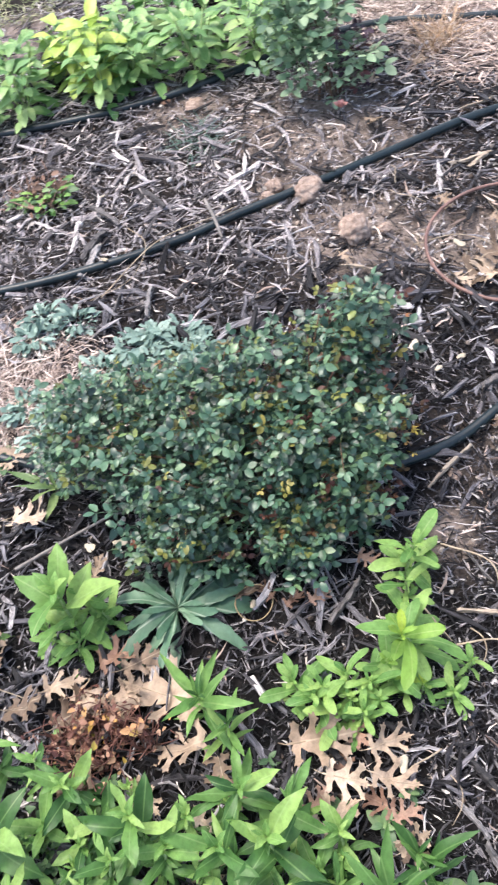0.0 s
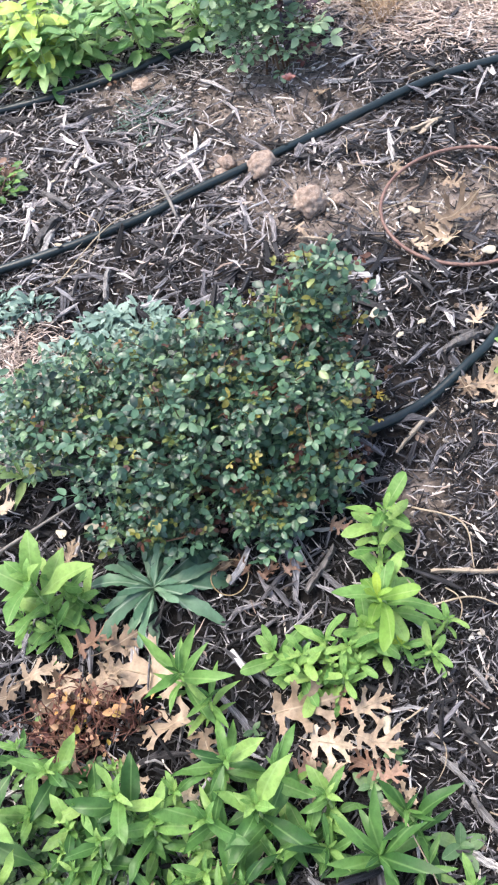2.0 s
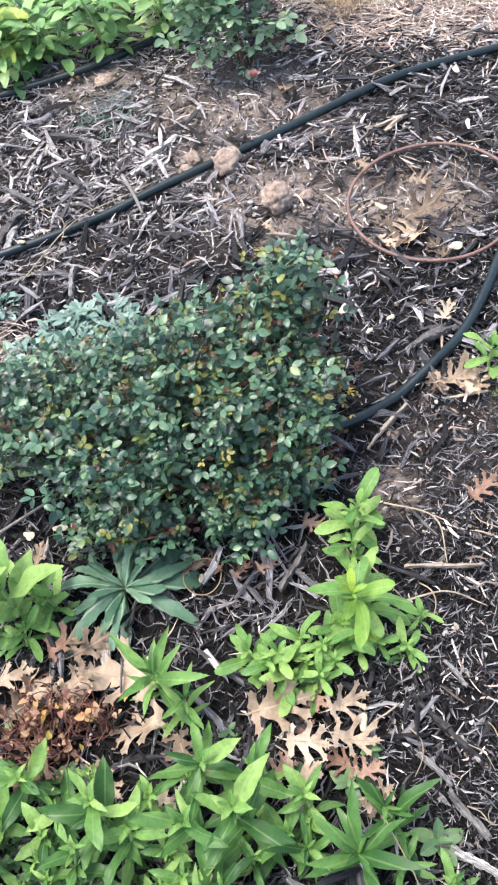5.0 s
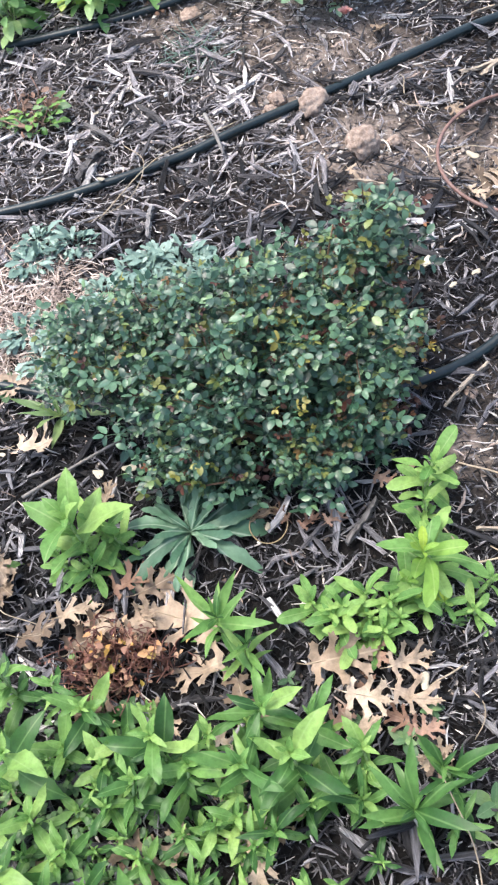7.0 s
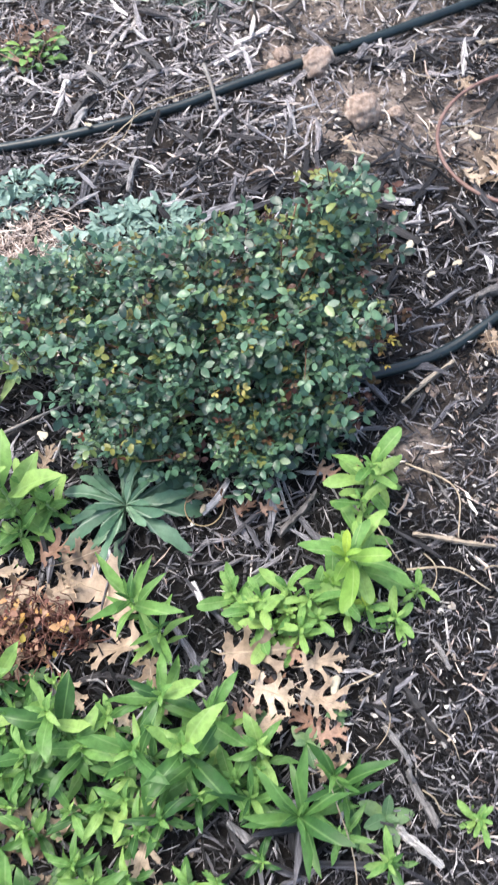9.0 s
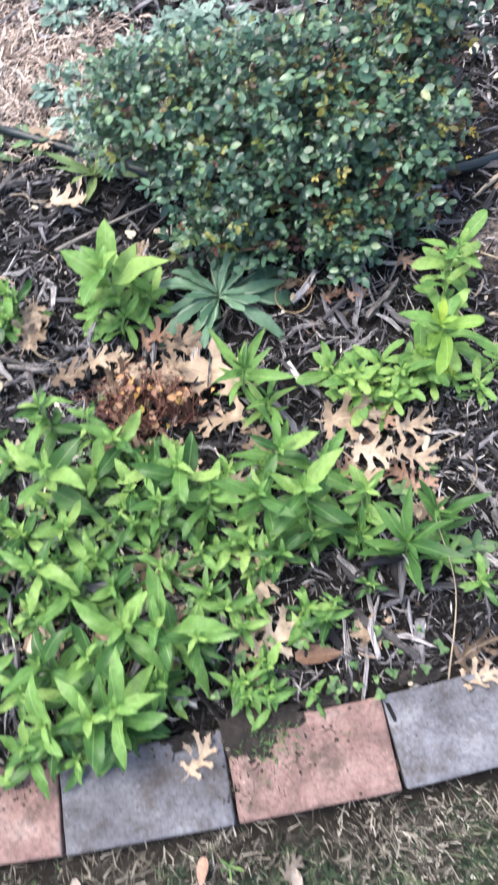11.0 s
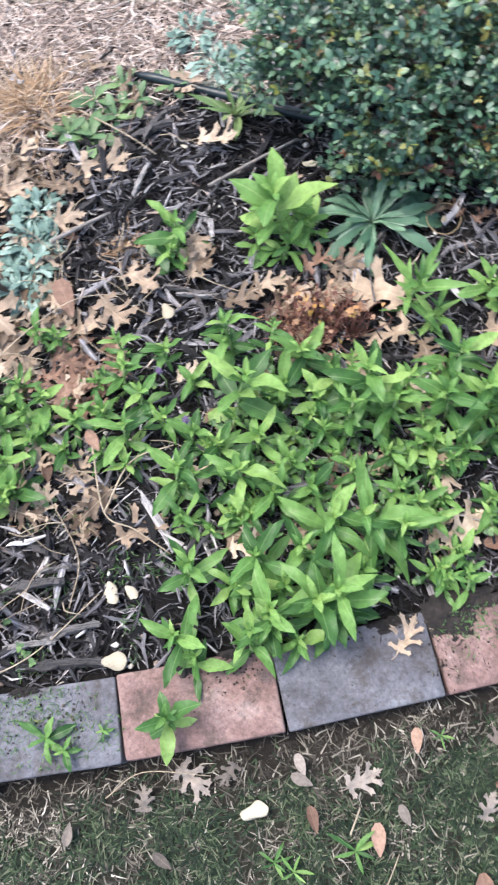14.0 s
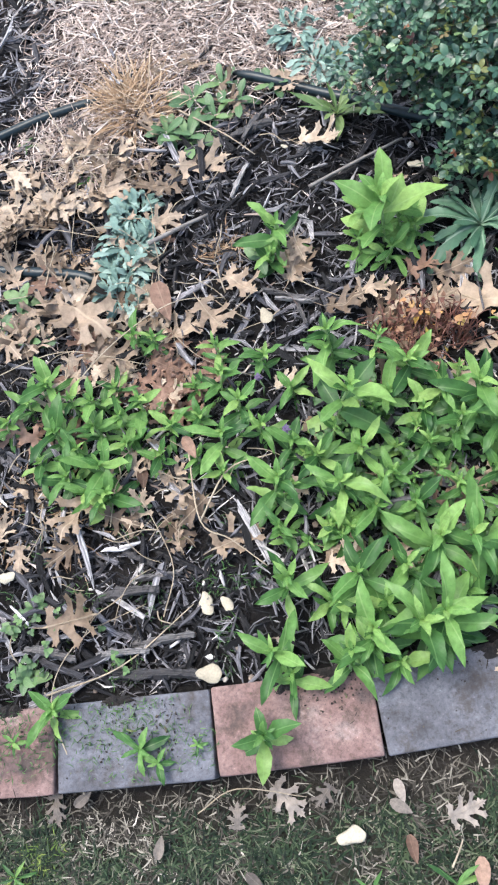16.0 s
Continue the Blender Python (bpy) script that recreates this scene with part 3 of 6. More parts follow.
# ---- mulch, straw, crumbs ----
def chips(rng, n, box, length, ratio, flat, keep, lift=0.012, tilt=0.22, level=None):
    """n bent, tapered shreds strewn over a box, each of three cross-sections."""
    x = rng.uniform(box[0], box[1], n)
    y = rng.uniform(box[2], box[3], n)
    rim = np.minimum(np.minimum(x - box[0], box[1] - x), np.minimum(y - box[2], box[3] - y))
    ok = rng.random(n) < keep(x, y) * (1 if level is not None else np.clip(rim / 0.12, 0.0, 1.0) if box[2] > 0 else np.clip(np.minimum(np.minimum(x - box[0], box[1] - x), box[3] - y) / 0.12, 0.0, 1.0))
    x, y = x[ok], y[ok]
    n = len(x)
    L = np.exp(rng.normal(np.log(length), 0.5, n)).clip(length * 0.3, length * 2.1)
    W = (L * rng.uniform(0.5, 1.7, n) * ratio).clip(min(0.0010, 0.3 * length), 0.012)
    H = W * rng.uniform(flat * 0.5, flat * 1.3, n)
    yaw = rng.uniform(0, 2 * np.pi, n)
    pitch, rollv, bend = rng.normal(0, tilt, n), rng.normal(0, 0.5, n), rng.normal(0, 0.09, n)
    sec = np.array([(-1, -1), (1, -1), (1, 1), (-1, 1)]) * 0.5
    V = np.zeros((n, 12, 3))
    for i, s in enumerate((-0.5, rng.uniform(-0.15, 0.15, n), 0.5)):
        taper = rng.uniform(0.12, 0.85, n) if i != 1 else 1.0
        for k, (a, b) in enumerate(sec):
            V[:, 4 * i + k, 0] = L * s + rng.normal(0, 0.05, n) * L
            V[:, 4 * i + k, 1] = W * a * taper + (bend * L if i == 1 else 0)
            V[:, 4 * i + k, 2] = H * b * taper
    grain = V.reshape(-1, 3) + np.repeat(np.arange(n) * 0.37, 12)[:, None] * np.array([0, 0, 1.0])
    c, s = np.cos(rollv), np.sin(rollv)
    V[..., 1], V[..., 2] = V[..., 1] * c[:, None] - V[..., 2] * s[:, None], V[..., 1] * s[:, None] + V[..., 2] * c[:, None]
    c, s = np.cos(pitch), np.sin(pitch)
    V[..., 0], V[..., 2] = V[..., 0] * c[:, None] - V[..., 2] * s[:, None], V[..., 0] * s[:, None] + V[..., 2] * c[:, None]
    c, s = np.cos(yaw), np.sin(yaw)
    V[..., 0], V[..., 1] = V[..., 0] * c[:, None] - V[..., 1] * s[:, None], V[..., 0] * s[:, None] + V[..., 1] * c[:, None]
    base = np.array([bed_height(a, b) if level is None else level for a, b in zip(x, y)])
    V += np.stack([x, y, base + np.abs(np.sin(pitch)) * L * 0.25 + rng.uniform(0, lift, n)], 1)[:, None, :]
    quad = []
    for i in (0, 4):
        quad += [(i + k, i + (k + 1) % 4, i + 4 + (k + 1) % 4, i + 4 + k) for k in range(4)]
    quad += [(3, 2, 1, 0), (8, 9, 10, 11)]
    F = (np.array(quad)[None] + 12 * np.arange(n)[:, None, None]).reshape(-1, 4)
    return V.reshape(-1, 3), F, grain


def slivers(rng, n, box, length, width, keep, lift=0.014, tilt=0.25, level=None):
    """n thin three-sided fibres, curved in the middle, strewn over a box."""
    x, y = rng.uniform(box[0], box[1], n), rng.uniform(box[2], box[3], n)
    ok = rng.random(n) < keep(x, y)
    x, y = x[ok], y[ok]
    n = len(x)
    L = np.exp(rng.normal(np.log(length), 0.45, n)).clip(length * 0.35, length * 2.4)
    W = width * rng.uniform(0.4, 1.5, n)
    yaw, pitch, bend = rng.uniform(0, 2 * np.pi, n), rng.normal(0, tilt, n), rng.normal(0, 0.10, n)
    base = np.array([bed_height(a, b) if level is None else level for a, b in zip(x, y)]) + rng.uniform(0, lift, n) + np.abs(np.sin(pitch)) * L * 0.3
    spin = rng.uniform(0, 2 * np.pi, n)
    V = np.zeros((n, 9, 3))
    flat = np.zeros((n, 9, 3))
    for i, (f, thick) in enumerate(((-0.5, 0.35), (0.0, 1.0), (0.5, 0.25))):
        off = bend * L * (1 if i == 1 else 0)
        cx, cy = x + L * f * np.cos(yaw) - off * np.sin(yaw), y + L * f * np.sin(yaw) + off * np.cos(yaw)
        cz = base + L * f * np.sin(pitch)
        for k in range(3):
            a = spin + 2 * np.pi * k / 3
            u, v = W * thick * np.cos(a) * 0.5, W * thick * np.sin(a) * 0.4
            V[:, 3 * i + k] = np.stack([cx - u * np.sin(yaw), cy + u * np.cos(yaw), cz + v], 1)
            flat[:, 3 * i + k] = np.stack([L * f, u, v + np.arange(n) * 0.37], 1)
    quad = [(i + k, i + (k + 1) % 3, i + 3 + (k + 1) % 3, i + 3 + k) for i in (0, 3) for k in range(3)]
    F = (np.array(quad)[None] + 9 * np.arange(n)[:, None, None]).reshape(-1, 4)
    return V.reshape(-1, 3), F, flat.reshape(-1, 3)


def both(a, b):
    return np.concatenate([a[0], b[0]]), np.concatenate([a[1], b[1] + len(a[0])]), np.concatenate([a[2], b[2]])


def strewn(name, raw, material, label, category):
    me = mesh_of(name, raw[:2], material, False)
    me.attributes.new("grain", "FLOAT_VECTOR", "POINT").data.foreach_set("vector", np.ascontiguousarray(raw[2], dtype=np.float32).ravel())
    solo(name, me, Matrix(), label, category, kind="stuff")


def litter():
    rng = np.random.default_rng(4)
    bare = lambda x, y: 1 - 0.72 * weight(x, y, PATCHES) - 0.8 * weight(x, y, STRAWY)
    # how far bark with the painted grey sheen replaces the dark bark
    back = lambda x, y: np.clip((y - 0.97) / 0.25, 0, 1) * (1 - 0.75 * np.clip((x - 0.42) / 0.15, 0, 1))
    behind_edge = lambda x, y: (y > edge_y(x) + 0.107).astype(float)
    near = (-1.15, 1.2, -0.12, 1.8)
    far = (-1.0, 1.4, 0.9, 2.35)
    fine = lambda x, y: 1 - weight(x, y, SHREDDED, 0.5)
    dark = lambda x, y: bare(x, y) * (1 - back(x, y)) * behind_edge(x, y)
    grey = lambda x, y: bare(x, y) * back(x, y)
    a = chips(rng, 31000, near, 0.021, 0.075, 0.55, lambda x, y: dark(x, y) * (0.25 + 0.75 * fine(x, y)))
    b = chips(rng, 7500, near, 0.038, 0.090, 0.5, lambda x, y: dark(x, y) * fine(x, y), 0.014, 0.15)
    c = slivers(rng, 48000, near, 0.015, 0.0026, dark)
    d = slivers(rng, 26000, (0.05, 0.9, -0.1, 0.75), 0.014, 0.0022, lambda x, y: dark(x, y) * (1 - fine(x, y)), 0.012)
    chunky = lambda x, y: dark(x, y) * (y > edge_y(x) + 0.135) * np.maximum(0.30 * fine(x, y), weight(x, y, [(0.42, 0.78, 0.16), (0.30, 0.85, 0.14), (0.55, 0.82, 0.14), (-0.1, 1.08, 0.2), (0.08, 1.02, 0.16), (-0.32, 1.25, 0.16), (-0.66, 0.03, 0.16), (-0.80, 0.02, 0.12), (-0.42, 0.60, 0.12), (0.02, -0.02, 0.10), (0.16, 0.18, 0.08)], 0.5))
    e = chips(rng, 6000, near, 0.036, 0.13, 0.6, chunky, 0.020, 0.16)
    strewn("bark_chunks", e, M_CHUNK, "long dark weathered strips of bark lying over the mulch", "mulch")
    strewn("bark_mulch", both(both(a, b), both(c, d)), M_MULCH, "dark shredded bark mulch strewn over the bed", "mulch")
    a = chips(rng, 13000, far, 0.024, 0.080, 0.5, grey)
    b = chips(rng, 5500, far, 0.042, 0.100, 0.45, grey, 0.016, 0.15)
    c = slivers(rng, 42000, far, 0.020, 0.0031, grey)
    strewn("weathered_mulch", both(both(a, b), c), M_MULCH_GREY, "weathered wood chips over the back of the bed, sky sheen painted into their grey", "mulch")
    s = lambda x, y: weight(x, y, STRAWY, 0.5)
    a = both(chips(rng, 7000, (-0.95, 0.0, 0.6, 1.35), 0.024, 0.06, 0.5, s, 0.014, 0.12), slivers(rng, 36000, (-0.95, 0.0, 0.6, 1.35), 0.026, 0.0021, s, 0.018, 0.15))
    b = both(chips(rng, 6000, (0.4, 1.3, 1.35, 2.1), 0.028, 0.06, 0.5, s, 0.014, 0.12), slivers(rng, 30000, (0.4, 1.3, 1.35, 2.1), 0.030, 0.0026, s, 0.018, 0.15))
    c = chips(rng, 5000, (-1.1, 1.0, -0.08, 1.9), 0.019, 0.085, 0.6, lambda x, y: 0.15 + 0.22 * weight(x, y, PATCHES) + 0.75 * weight(x, y, LITTERED, 0.6), 0.018, 0.15)
    d = chips(rng, 800, (0.1, 0.85, -0.08, 0.75), 0.016, 0.08, 0.6, lambda x, y: 1 - fine(x, y), 0.016, 0.15)
    strewn("straw_litter", both(both(a, b), both(c, d)), M_STRAW, "pale tan straw and wood shreds lying in drifts", "straw")
    p = lambda x, y: np.maximum(0.12 + 0.88 * weight(x, y, PATCHES, 0.4), 0.22 * (1 - fine(x, y)))
    a = chips(rng, 26000, (-0.9, 0.9, -0.1, 1.9), 0.0036, 0.8, 0.8, p, 0.007, 0.3)
    row = lambda x, y: (np.abs(y - (edge_y(x) + 0.051)) < 0.047).astype(float)
    drift = lambda x, y: row(x, y) * np.clip(0.012 + 0.40 * weight(x, y, [(-0.16, -0.118, 0.05), (-0.19, -0.145, 0.035), (-0.13, -0.10, 0.04), (-0.45, -0.115, 0.04), (-0.30, -0.105, 0.03), (-0.08, -0.10, 0.03), (-0.70, -0.11, 0.05), (-0.66, -0.14, 0.03)], 0.6), 0, 1)
    b = chips(rng, 16000, (-1.0, 0.4, -0.22, -0.08), 0.0016, 0.7, 0.8, drift, 0.0015, 0.3, 0.0143)
    c = chips(rng, 700, (-1.0, 0.4, -0.22, -0.08), 0.008, 0.12, 0.6, lambda x, y: drift(x, y) * 1.5, 0.003, 0.1, 0.0155)
    strewn("paver_debris", both(b, c), M_SPILL, "dark soil crumbs and bark bits spilt on the pavers", "soil")
    mossy = lambda x, y: row(x, y) * weight(x, y, [(-0.70, -0.125, 0.05), (-0.665, -0.17, 0.025), (-0.615, -0.165, 0.018), (-0.15, -0.128, 0.026), (-0.79, -0.12, 0.03), (-0.84, -0.12, 0.04)], 0.7)
    moss = slivers(rng, 9000, (-1.0, 0.1, -0.22, -0.08), 0.006, 0.0013, mossy, 0.004, 0.5, 0.0150)
    tufts = lambda x, y: np.array([max(0.0, noise.noise(Vector((a * 22, b * 22, 6.0))) - 0.05) for a, b in zip(x, y)]) * (y > edge_y(x) + 0.11)
    strewn("ground_moss", slivers(rng, 7000, (-0.95, -0.50, -0.10, 0.16), 0.008, 0.0013, tufts, 0.022, 0.6), M_CLOVER, "sparse green moss and sprouts between bark", "moss")
    strewn("paver_moss", moss, M_CLOVER, "sparse green moss and grass bits on the pavers", "moss")
    spots = [(0.27, 0.44, 0.12), (0.38, 0.38, 0.15), (0.25, 0.22, 0.12), (0.33, 1.12, 0.12), (0.33, 1.45, 0.15), (0.45, 0.62, 0.10), (0.1, 1.35, 0.2)]
    g = chips(rng, 5200, (-0.9, 0.9, -0.1, 1.9), 0.0046, 0.6, 0.8, lambda x, y: 0.12 + 0.8 * weight(x, y, spots, 0.6), 0.016, 0.3)
    strewn("pale_grit", g, M_GRIT, "pale grit and wood flecks scattered over the soil", "grit")
    strewn("soil_crumbs", a, M_CRUMB, "sandy brown soil crumbs with tiny white grit", "soil")


# ---- hoses and hoops ----


def hose(points, label, radius=0.0088):
    pts = spline([(x, y, bed_height(x, y) + radius + 0.007 + dz) for x, y, dz in points], 10)
    solo("garden_hose", mesh_of("garden_hose", tube(pts, radius, 12), M_HOSE), Matrix(), label, "hose", "hoses on the bed")


def hoop(name, centre, radius, thick, material, label, category, tilt=(0, 0), wobble=0.01, squash=1.0):
    bm = bmesh.new()
    ring, seg, sides = [], 64, 8
    for i in range(seg):
        a = 2 * math.pi * i / seg
        r = radius * (1 + wobble * math.sin(2 * a + 0.6) + wobble * 0.6 * math.sin(3 * a))
        row = []
        for k in range(sides):
            b = 2 * math.pi * k / sides
            q = r + thick * math.cos(b)
            row.append(bm.verts.new((q * math.cos(a), squash * q * math.sin(a), thick * math.sin(b))))
        ring.append(row)
    for i in range(seg):
        for k in range(sides):
            p, q = ring[i], ring[(i + 1) % seg]
            bm.faces.new((p[k], q[k], q[(k + 1) % sides], p[(k + 1) % sides]))
    me = bpy.data.meshes.new(name)
    bm.to_mesh(me)
    bm.free()
    me.shade_smooth()
    me.materials.append(material)
    solo(name, me, pose(*centre, *tilt, 0), label, category)


hose([(-0.55, 1.76, 0), (-0.32, 1.73, 0), (-0.13, 1.713, 0), (0.06, 1.715, 0), (0.21, 1.742, 0), (0.40, 1.80, 0), (0.58, 1.797, 0), (0.77, 1.724, 0), (0.95, 1.68, 0), (1.3, 1.62, 0)],
     "dark green garden hose lying along the back planting")
hose([(-0.75, 1.23, 0), (-0.35, 1.193, 0), (-0.157, 1.191, 0), (0.0, 1.214, 0), (0.117, 1.24, 0), (0.26, 1.268, 0), (0.38, 1.30, 0), (0.487, 1.326, 0), (0.64, 1.36, 0), (0.80, 1.364, 0), (1.15, 1.33, 0)],
     "dark green garden hose crossing bare mulch past a clod")
hose([(-1.15, 0.70, 0), (-0.96, 0.765, 0), (-0.822, 0.809, 0), (-0.744, 0.829, 0), (-0.66, 0.842, -0.004), (-0.60, 0.855, -0.024), (-0.50, 0.858, -0.026), (-0.44, 0.838, -0.014), (-0.40, 0.812, 0), (-0.323, 0.767, 0), (-0.244, 0.716, 0), (-0.115, 0.639, 0), (0.06, 0.593, 0), (0.245, 0.597, 0), (0.33, 0.615, 0), (0.408, 0.648, 0), (0.47, 0.684, 0), (0.54, 0.745, 0.002), (0.615, 0.825, 0.004), (0.72, 0.93, 0.004), (0.95, 1.04, 0)],
     "dark green garden hose curling under the rose bush", 0.0080)
hose([(-1.2, 0.60, 0), (-0.95, 0.575, 0), (-0.833, 0.553, 0), (-0.781, 0.536, 0), (-0.70, 0.510, 0), (-0.63, 0.46, -0.012)], "dark green garden hose running under fallen leaves")
hoop("wire_hoop", (0.560, 0.977, 0.022), 0.148, 0.0032, M_RING, "copper-pink plastic-coated hoop lying on bare soil", "hoop", (1.5, -1), 0.012)
hoop("wire_ring", (-0.024, 0.436, 0.016), 0.025, 0.0008, M_WIRE, "small pale wire ring lying under the bush", "ring", (8, 4), 0.03)

# ---- clods ----


def clod(x, y, r, seed, squash=0.75):
    bm = bmesh.new()
    bmesh.ops.create_icosphere(bm, subdivisions=4, radius=1.0)
    for v in bm.verts:
        q = Vector(v.co) + Vector((seed * 3.3, 0, 0))
        v.co *= 1 + 0.24 * noise.noise(q * 1.3) + 0.16 * noise.noise(q * 3.5) + 0.09 * noise.noise(q * 8) + 0.05 * noise.noise(q * 17)
    me = bpy.data.meshes.new("soil_clod")
    bm.to_mesh(me)
    bm.free()
    me.shade_smooth()
    me.materials.append(M_CLOD)
    solo("soil_clod", me, pose(x, y, bed_height(x, y) + r * squash * 0.62, 0, 0, seed * 40) @ Matrix.Diagonal((r, r * 0.9, r * squash, 1)), "rounded sandy brown soil clod resting on mulch", "clod", "soil clods")


clod(0.262, 1.252, 0.030, 1, 0.85)
clod(0.312, 1.105, 0.031, 2, 0.9)
clod(0.205, 1.310, 0.019, 3)
clod(0.184, 1.283, 0.014, 4)
clod(0.365, 1.10, 0.014, 5)
clod(0.10, 1.66, 0.024, 6, 0.45)
clod(0.302, 0.561, 0.010, 7, 0.7)

# ---- rose bush ----


def rose_leaf(seed, leaflets=5):
    """A compound leaf about 1 long: a thin stalk with paired oval leaflets, each clear of the next."""
    rng = random.Random(seed)
    items = [(tube([(0, 0, 0), (0.35, 0, 0.03), (0.7, 0, 0)], 0.012, 3, 0.6), Matrix())]
    spots = [(0.72, 0, 0.36)]
    for k in range(leaflets // 2):
        u = 0.66 - 0.34 * k
        spots += [(u, 70, 0.33 - 0.04 * k), (u, -70, 0.33 - 0.04 * k)]
    for u, turn, size in spots:
        b = blade(0.32, oval, 5, rng.uniform(0.05, 0.5), rng.uniform(0.0, 0.35), 0, 1, rng)
        m = pose(u, math.copysign(0.035, turn) if turn else 0, 0.02, rng.uniform(-36, 36), rng.uniform(-28, 28), turn + rng.uniform(-15, 15)) @ Matrix.Scale(size * rng.uniform(0.85, 1.1), 4)
        items.append((b, m))
    return joined(items)


def bush(name, base, lobes, twigs, size, mats, label, seed, nparts, stems, tint, clusters=()):
    """Canes fan out from the base into the lobes (centre, radii, share); short twigs stand out of the lobes, each with a tuft
    of compound leaves, so that dark gaps stay between the tufts. tint(x, y, z, h): 0 green, 1 red, 2 yellow, for a leaf at that place."""
    rng = random.Random(seed)
    root = thing(name, (*base, 0), label, "shrub")
    foot = Vector((*base, 0))
    shapes = [rose_leaf(seed * 10 + k, 5 if k % 3 else 3) for k in range(6)]
    main, single, red, yellow, cane = mats
    single_me = [mesh_of("leaf", s, single) for s in shapes]
    tinted = (None, [mesh_of("leaf", rose_leaf(seed * 10 + 90 + k, 3 + 2 * (k % 2)), red) for k in range(3)], [mesh_of("leaf", rose_leaf(seed * 10 + 95 + k, 3 + 2 * (k % 2)), yellow) for k in range(3)])
    for k in range(stems):
        c, r, _ = lobes[k % len(lobes)]
        d = Vector((rng.gauss(0, 1), rng.gauss(0, 1), abs(rng.gauss(0.5, 0.7)))).normalized()
        e = Vector((c[0] + 0.7 * r[0] * d.x - base[0], c[1] + 0.7 * r[1] * d.y - base[1], c[2] + 0.6 * r[2] * d.z))
        b = Vector((rng.gauss(0, 0.02), rng.gauss(0, 0.015), 0))
        mid = b.lerp(e, 0.45) + Vector((rng.gauss(0, 0.015), rng.gauss(0, 0.015), 0.03))
        part("cane", mesh_of("cane", tube(spline([b - Vector((0, 0, 0.01)), mid, e], 5), 0.0028, 5, 0.4), cane), root)
    tips, total = [], sum(l[2] for l in lobes)
    for c, r, share in lobes:
        want = int(twigs * share / total)
        for _ in range(want * 12):
            if want == 0:
                break
            d = Vector([rng.gauss(0, 1) for _ in range(3)]).normalized()
            if d.z < -0.35:
                d.z *= -0.7
            h = rng.random()
            rad = rng.uniform(0.80, 1.02) if h < 0.62 else rng.uniform(1.02, 1.30) if h < 0.78 and d.z > 0.1 else rng.uniform(0.45, 0.8)
            p = Vector((c[0] + r[0] * d.x * rad, c[1] + r[1] * d.y * rad, c[2] + r[2] * d.z * rad))
            if p.z < 0.03 or noise.noise(p * 16.0) < -0.22 or any((p - q).length < 0.44 * size for q, _, _ in tips):
                continue
            tips.append((p, d, rad))
            want -= 1
    rest, shown = [], 0
    order = sorted(range(len(tips)), key=lambda i: -tips[i][2] - 0.3 * tips[i][1].z + 0.5 * rng.random())
    for i in order:
        tip, d, rad = tips[i]
        axis_way = (Vector((d.x, d.y, 0.35 * d.z)) * 0.7 + Vector((0, 0, 0.75)) + Vector([rng.gauss(0, 0.25) for _ in range(3)])).normalized()
        low = tip - axis_way * size * rng.uniform(1.0, 1.6)
        hue = rng.random()
        holder = root
        if i % 3 == 0:
            holder = part("shoot", mesh_of("shoot", tube([low - foot, low.lerp(tip, 0.5) - foot, low.lerp(tip, 0.9) - foot], 0.0010, 4, 0.5), cane), root)
        for q in range(rng.choice((4, 5)) if rad > 1.08 else rng.choice((6, 7, 8))):
            f = q / 7
            a = 2.4 * q + hue * 6
            p = low.lerp(tip, f)
            way = Vector((math.cos(a), math.sin(a), 0.0)) + axis_way * (0.1 + 0.75 * f) + Vector((d.x, d.y, 0)) * 0.35
            young = f > 0.7
            kind = tint(p.x, p.y, p.z, rng.random()) if young or rng.random() < 0.25 else 0
            m = aim(p - foot, way, rng.uniform(-25, 25), size * rng.uniform(0.72, 1.12) * (0.7 if young else 1.0) * (0.8 if kind else 1.0))
            if shown < nparts and (kind or young or q > 3):
                part("leaf", rng.choice(tinted[kind] if kind else single_me), holder, m)
                shown += 1
            elif kind and shown < nparts + 160:
                part("leaf", rng.choice(tinted[kind]), holder, m)
                shown += 1
            else:
                rest.append((shapes[rng.randrange(6)], m))
    clump = {"red": tinted[1], "gold": [mesh_of("leaf", rose_leaf(seed * 10 + 85 + k, 3), M_ROSE_GOLD) for k in range(3)]}
    for x, y, z, n, kinds in clusters:
        end = Vector((x - base[0], y - base[1], z))
        holder = part("shoot", mesh_of("shoot", tube(spline([end * 0.45 + Vector((0, 0, 0.02)), end * 0.75 + Vector((0, 0, 0.02)), end], 4), 0.0013, 4, 0.6), cane), root)
        for k in range(n):
            p = Vector((x - base[0] + rng.gauss(0, 0.014), y - base[1] + rng.gauss(0, 0.012), z + rng.gauss(0, 0.014)))
            part("leaf", rng.choice(clump[rng.choice(kinds)]), holder, aim(p, (rng.gauss(0.5, 0.7), rng.gauss(-0.3, 0.7), rng.uniform(-0.2, 0.7)), rng.uniform(-40, 40), size * rng.uniform(0.4, 0.7)), "young coloured leaf")
    part("foliage", mesh_of("foliage", joined(rest), main), root, None, "mass of small oval leaflets", "stuff")
    return root


def rose_tint(x, y, z, h):
    """Red and yellow young growth, mostly on the sunny side and the top."""
    sunny = 0.20 + 0.42 * max(0.0, min(1.0, (x - 0.02) / 0.2)) + 0.25 * (z > 0.19)
    return 1 if h < 0.62 * sunny else 2 if h > 1 - 0.10 - 0.30 * sunny else 0


def shrub_tint(x, y, z, h):
    return 1 if (x > 0.42 and y < 1.62 and h < 0.8) or h < 0.06 else 0


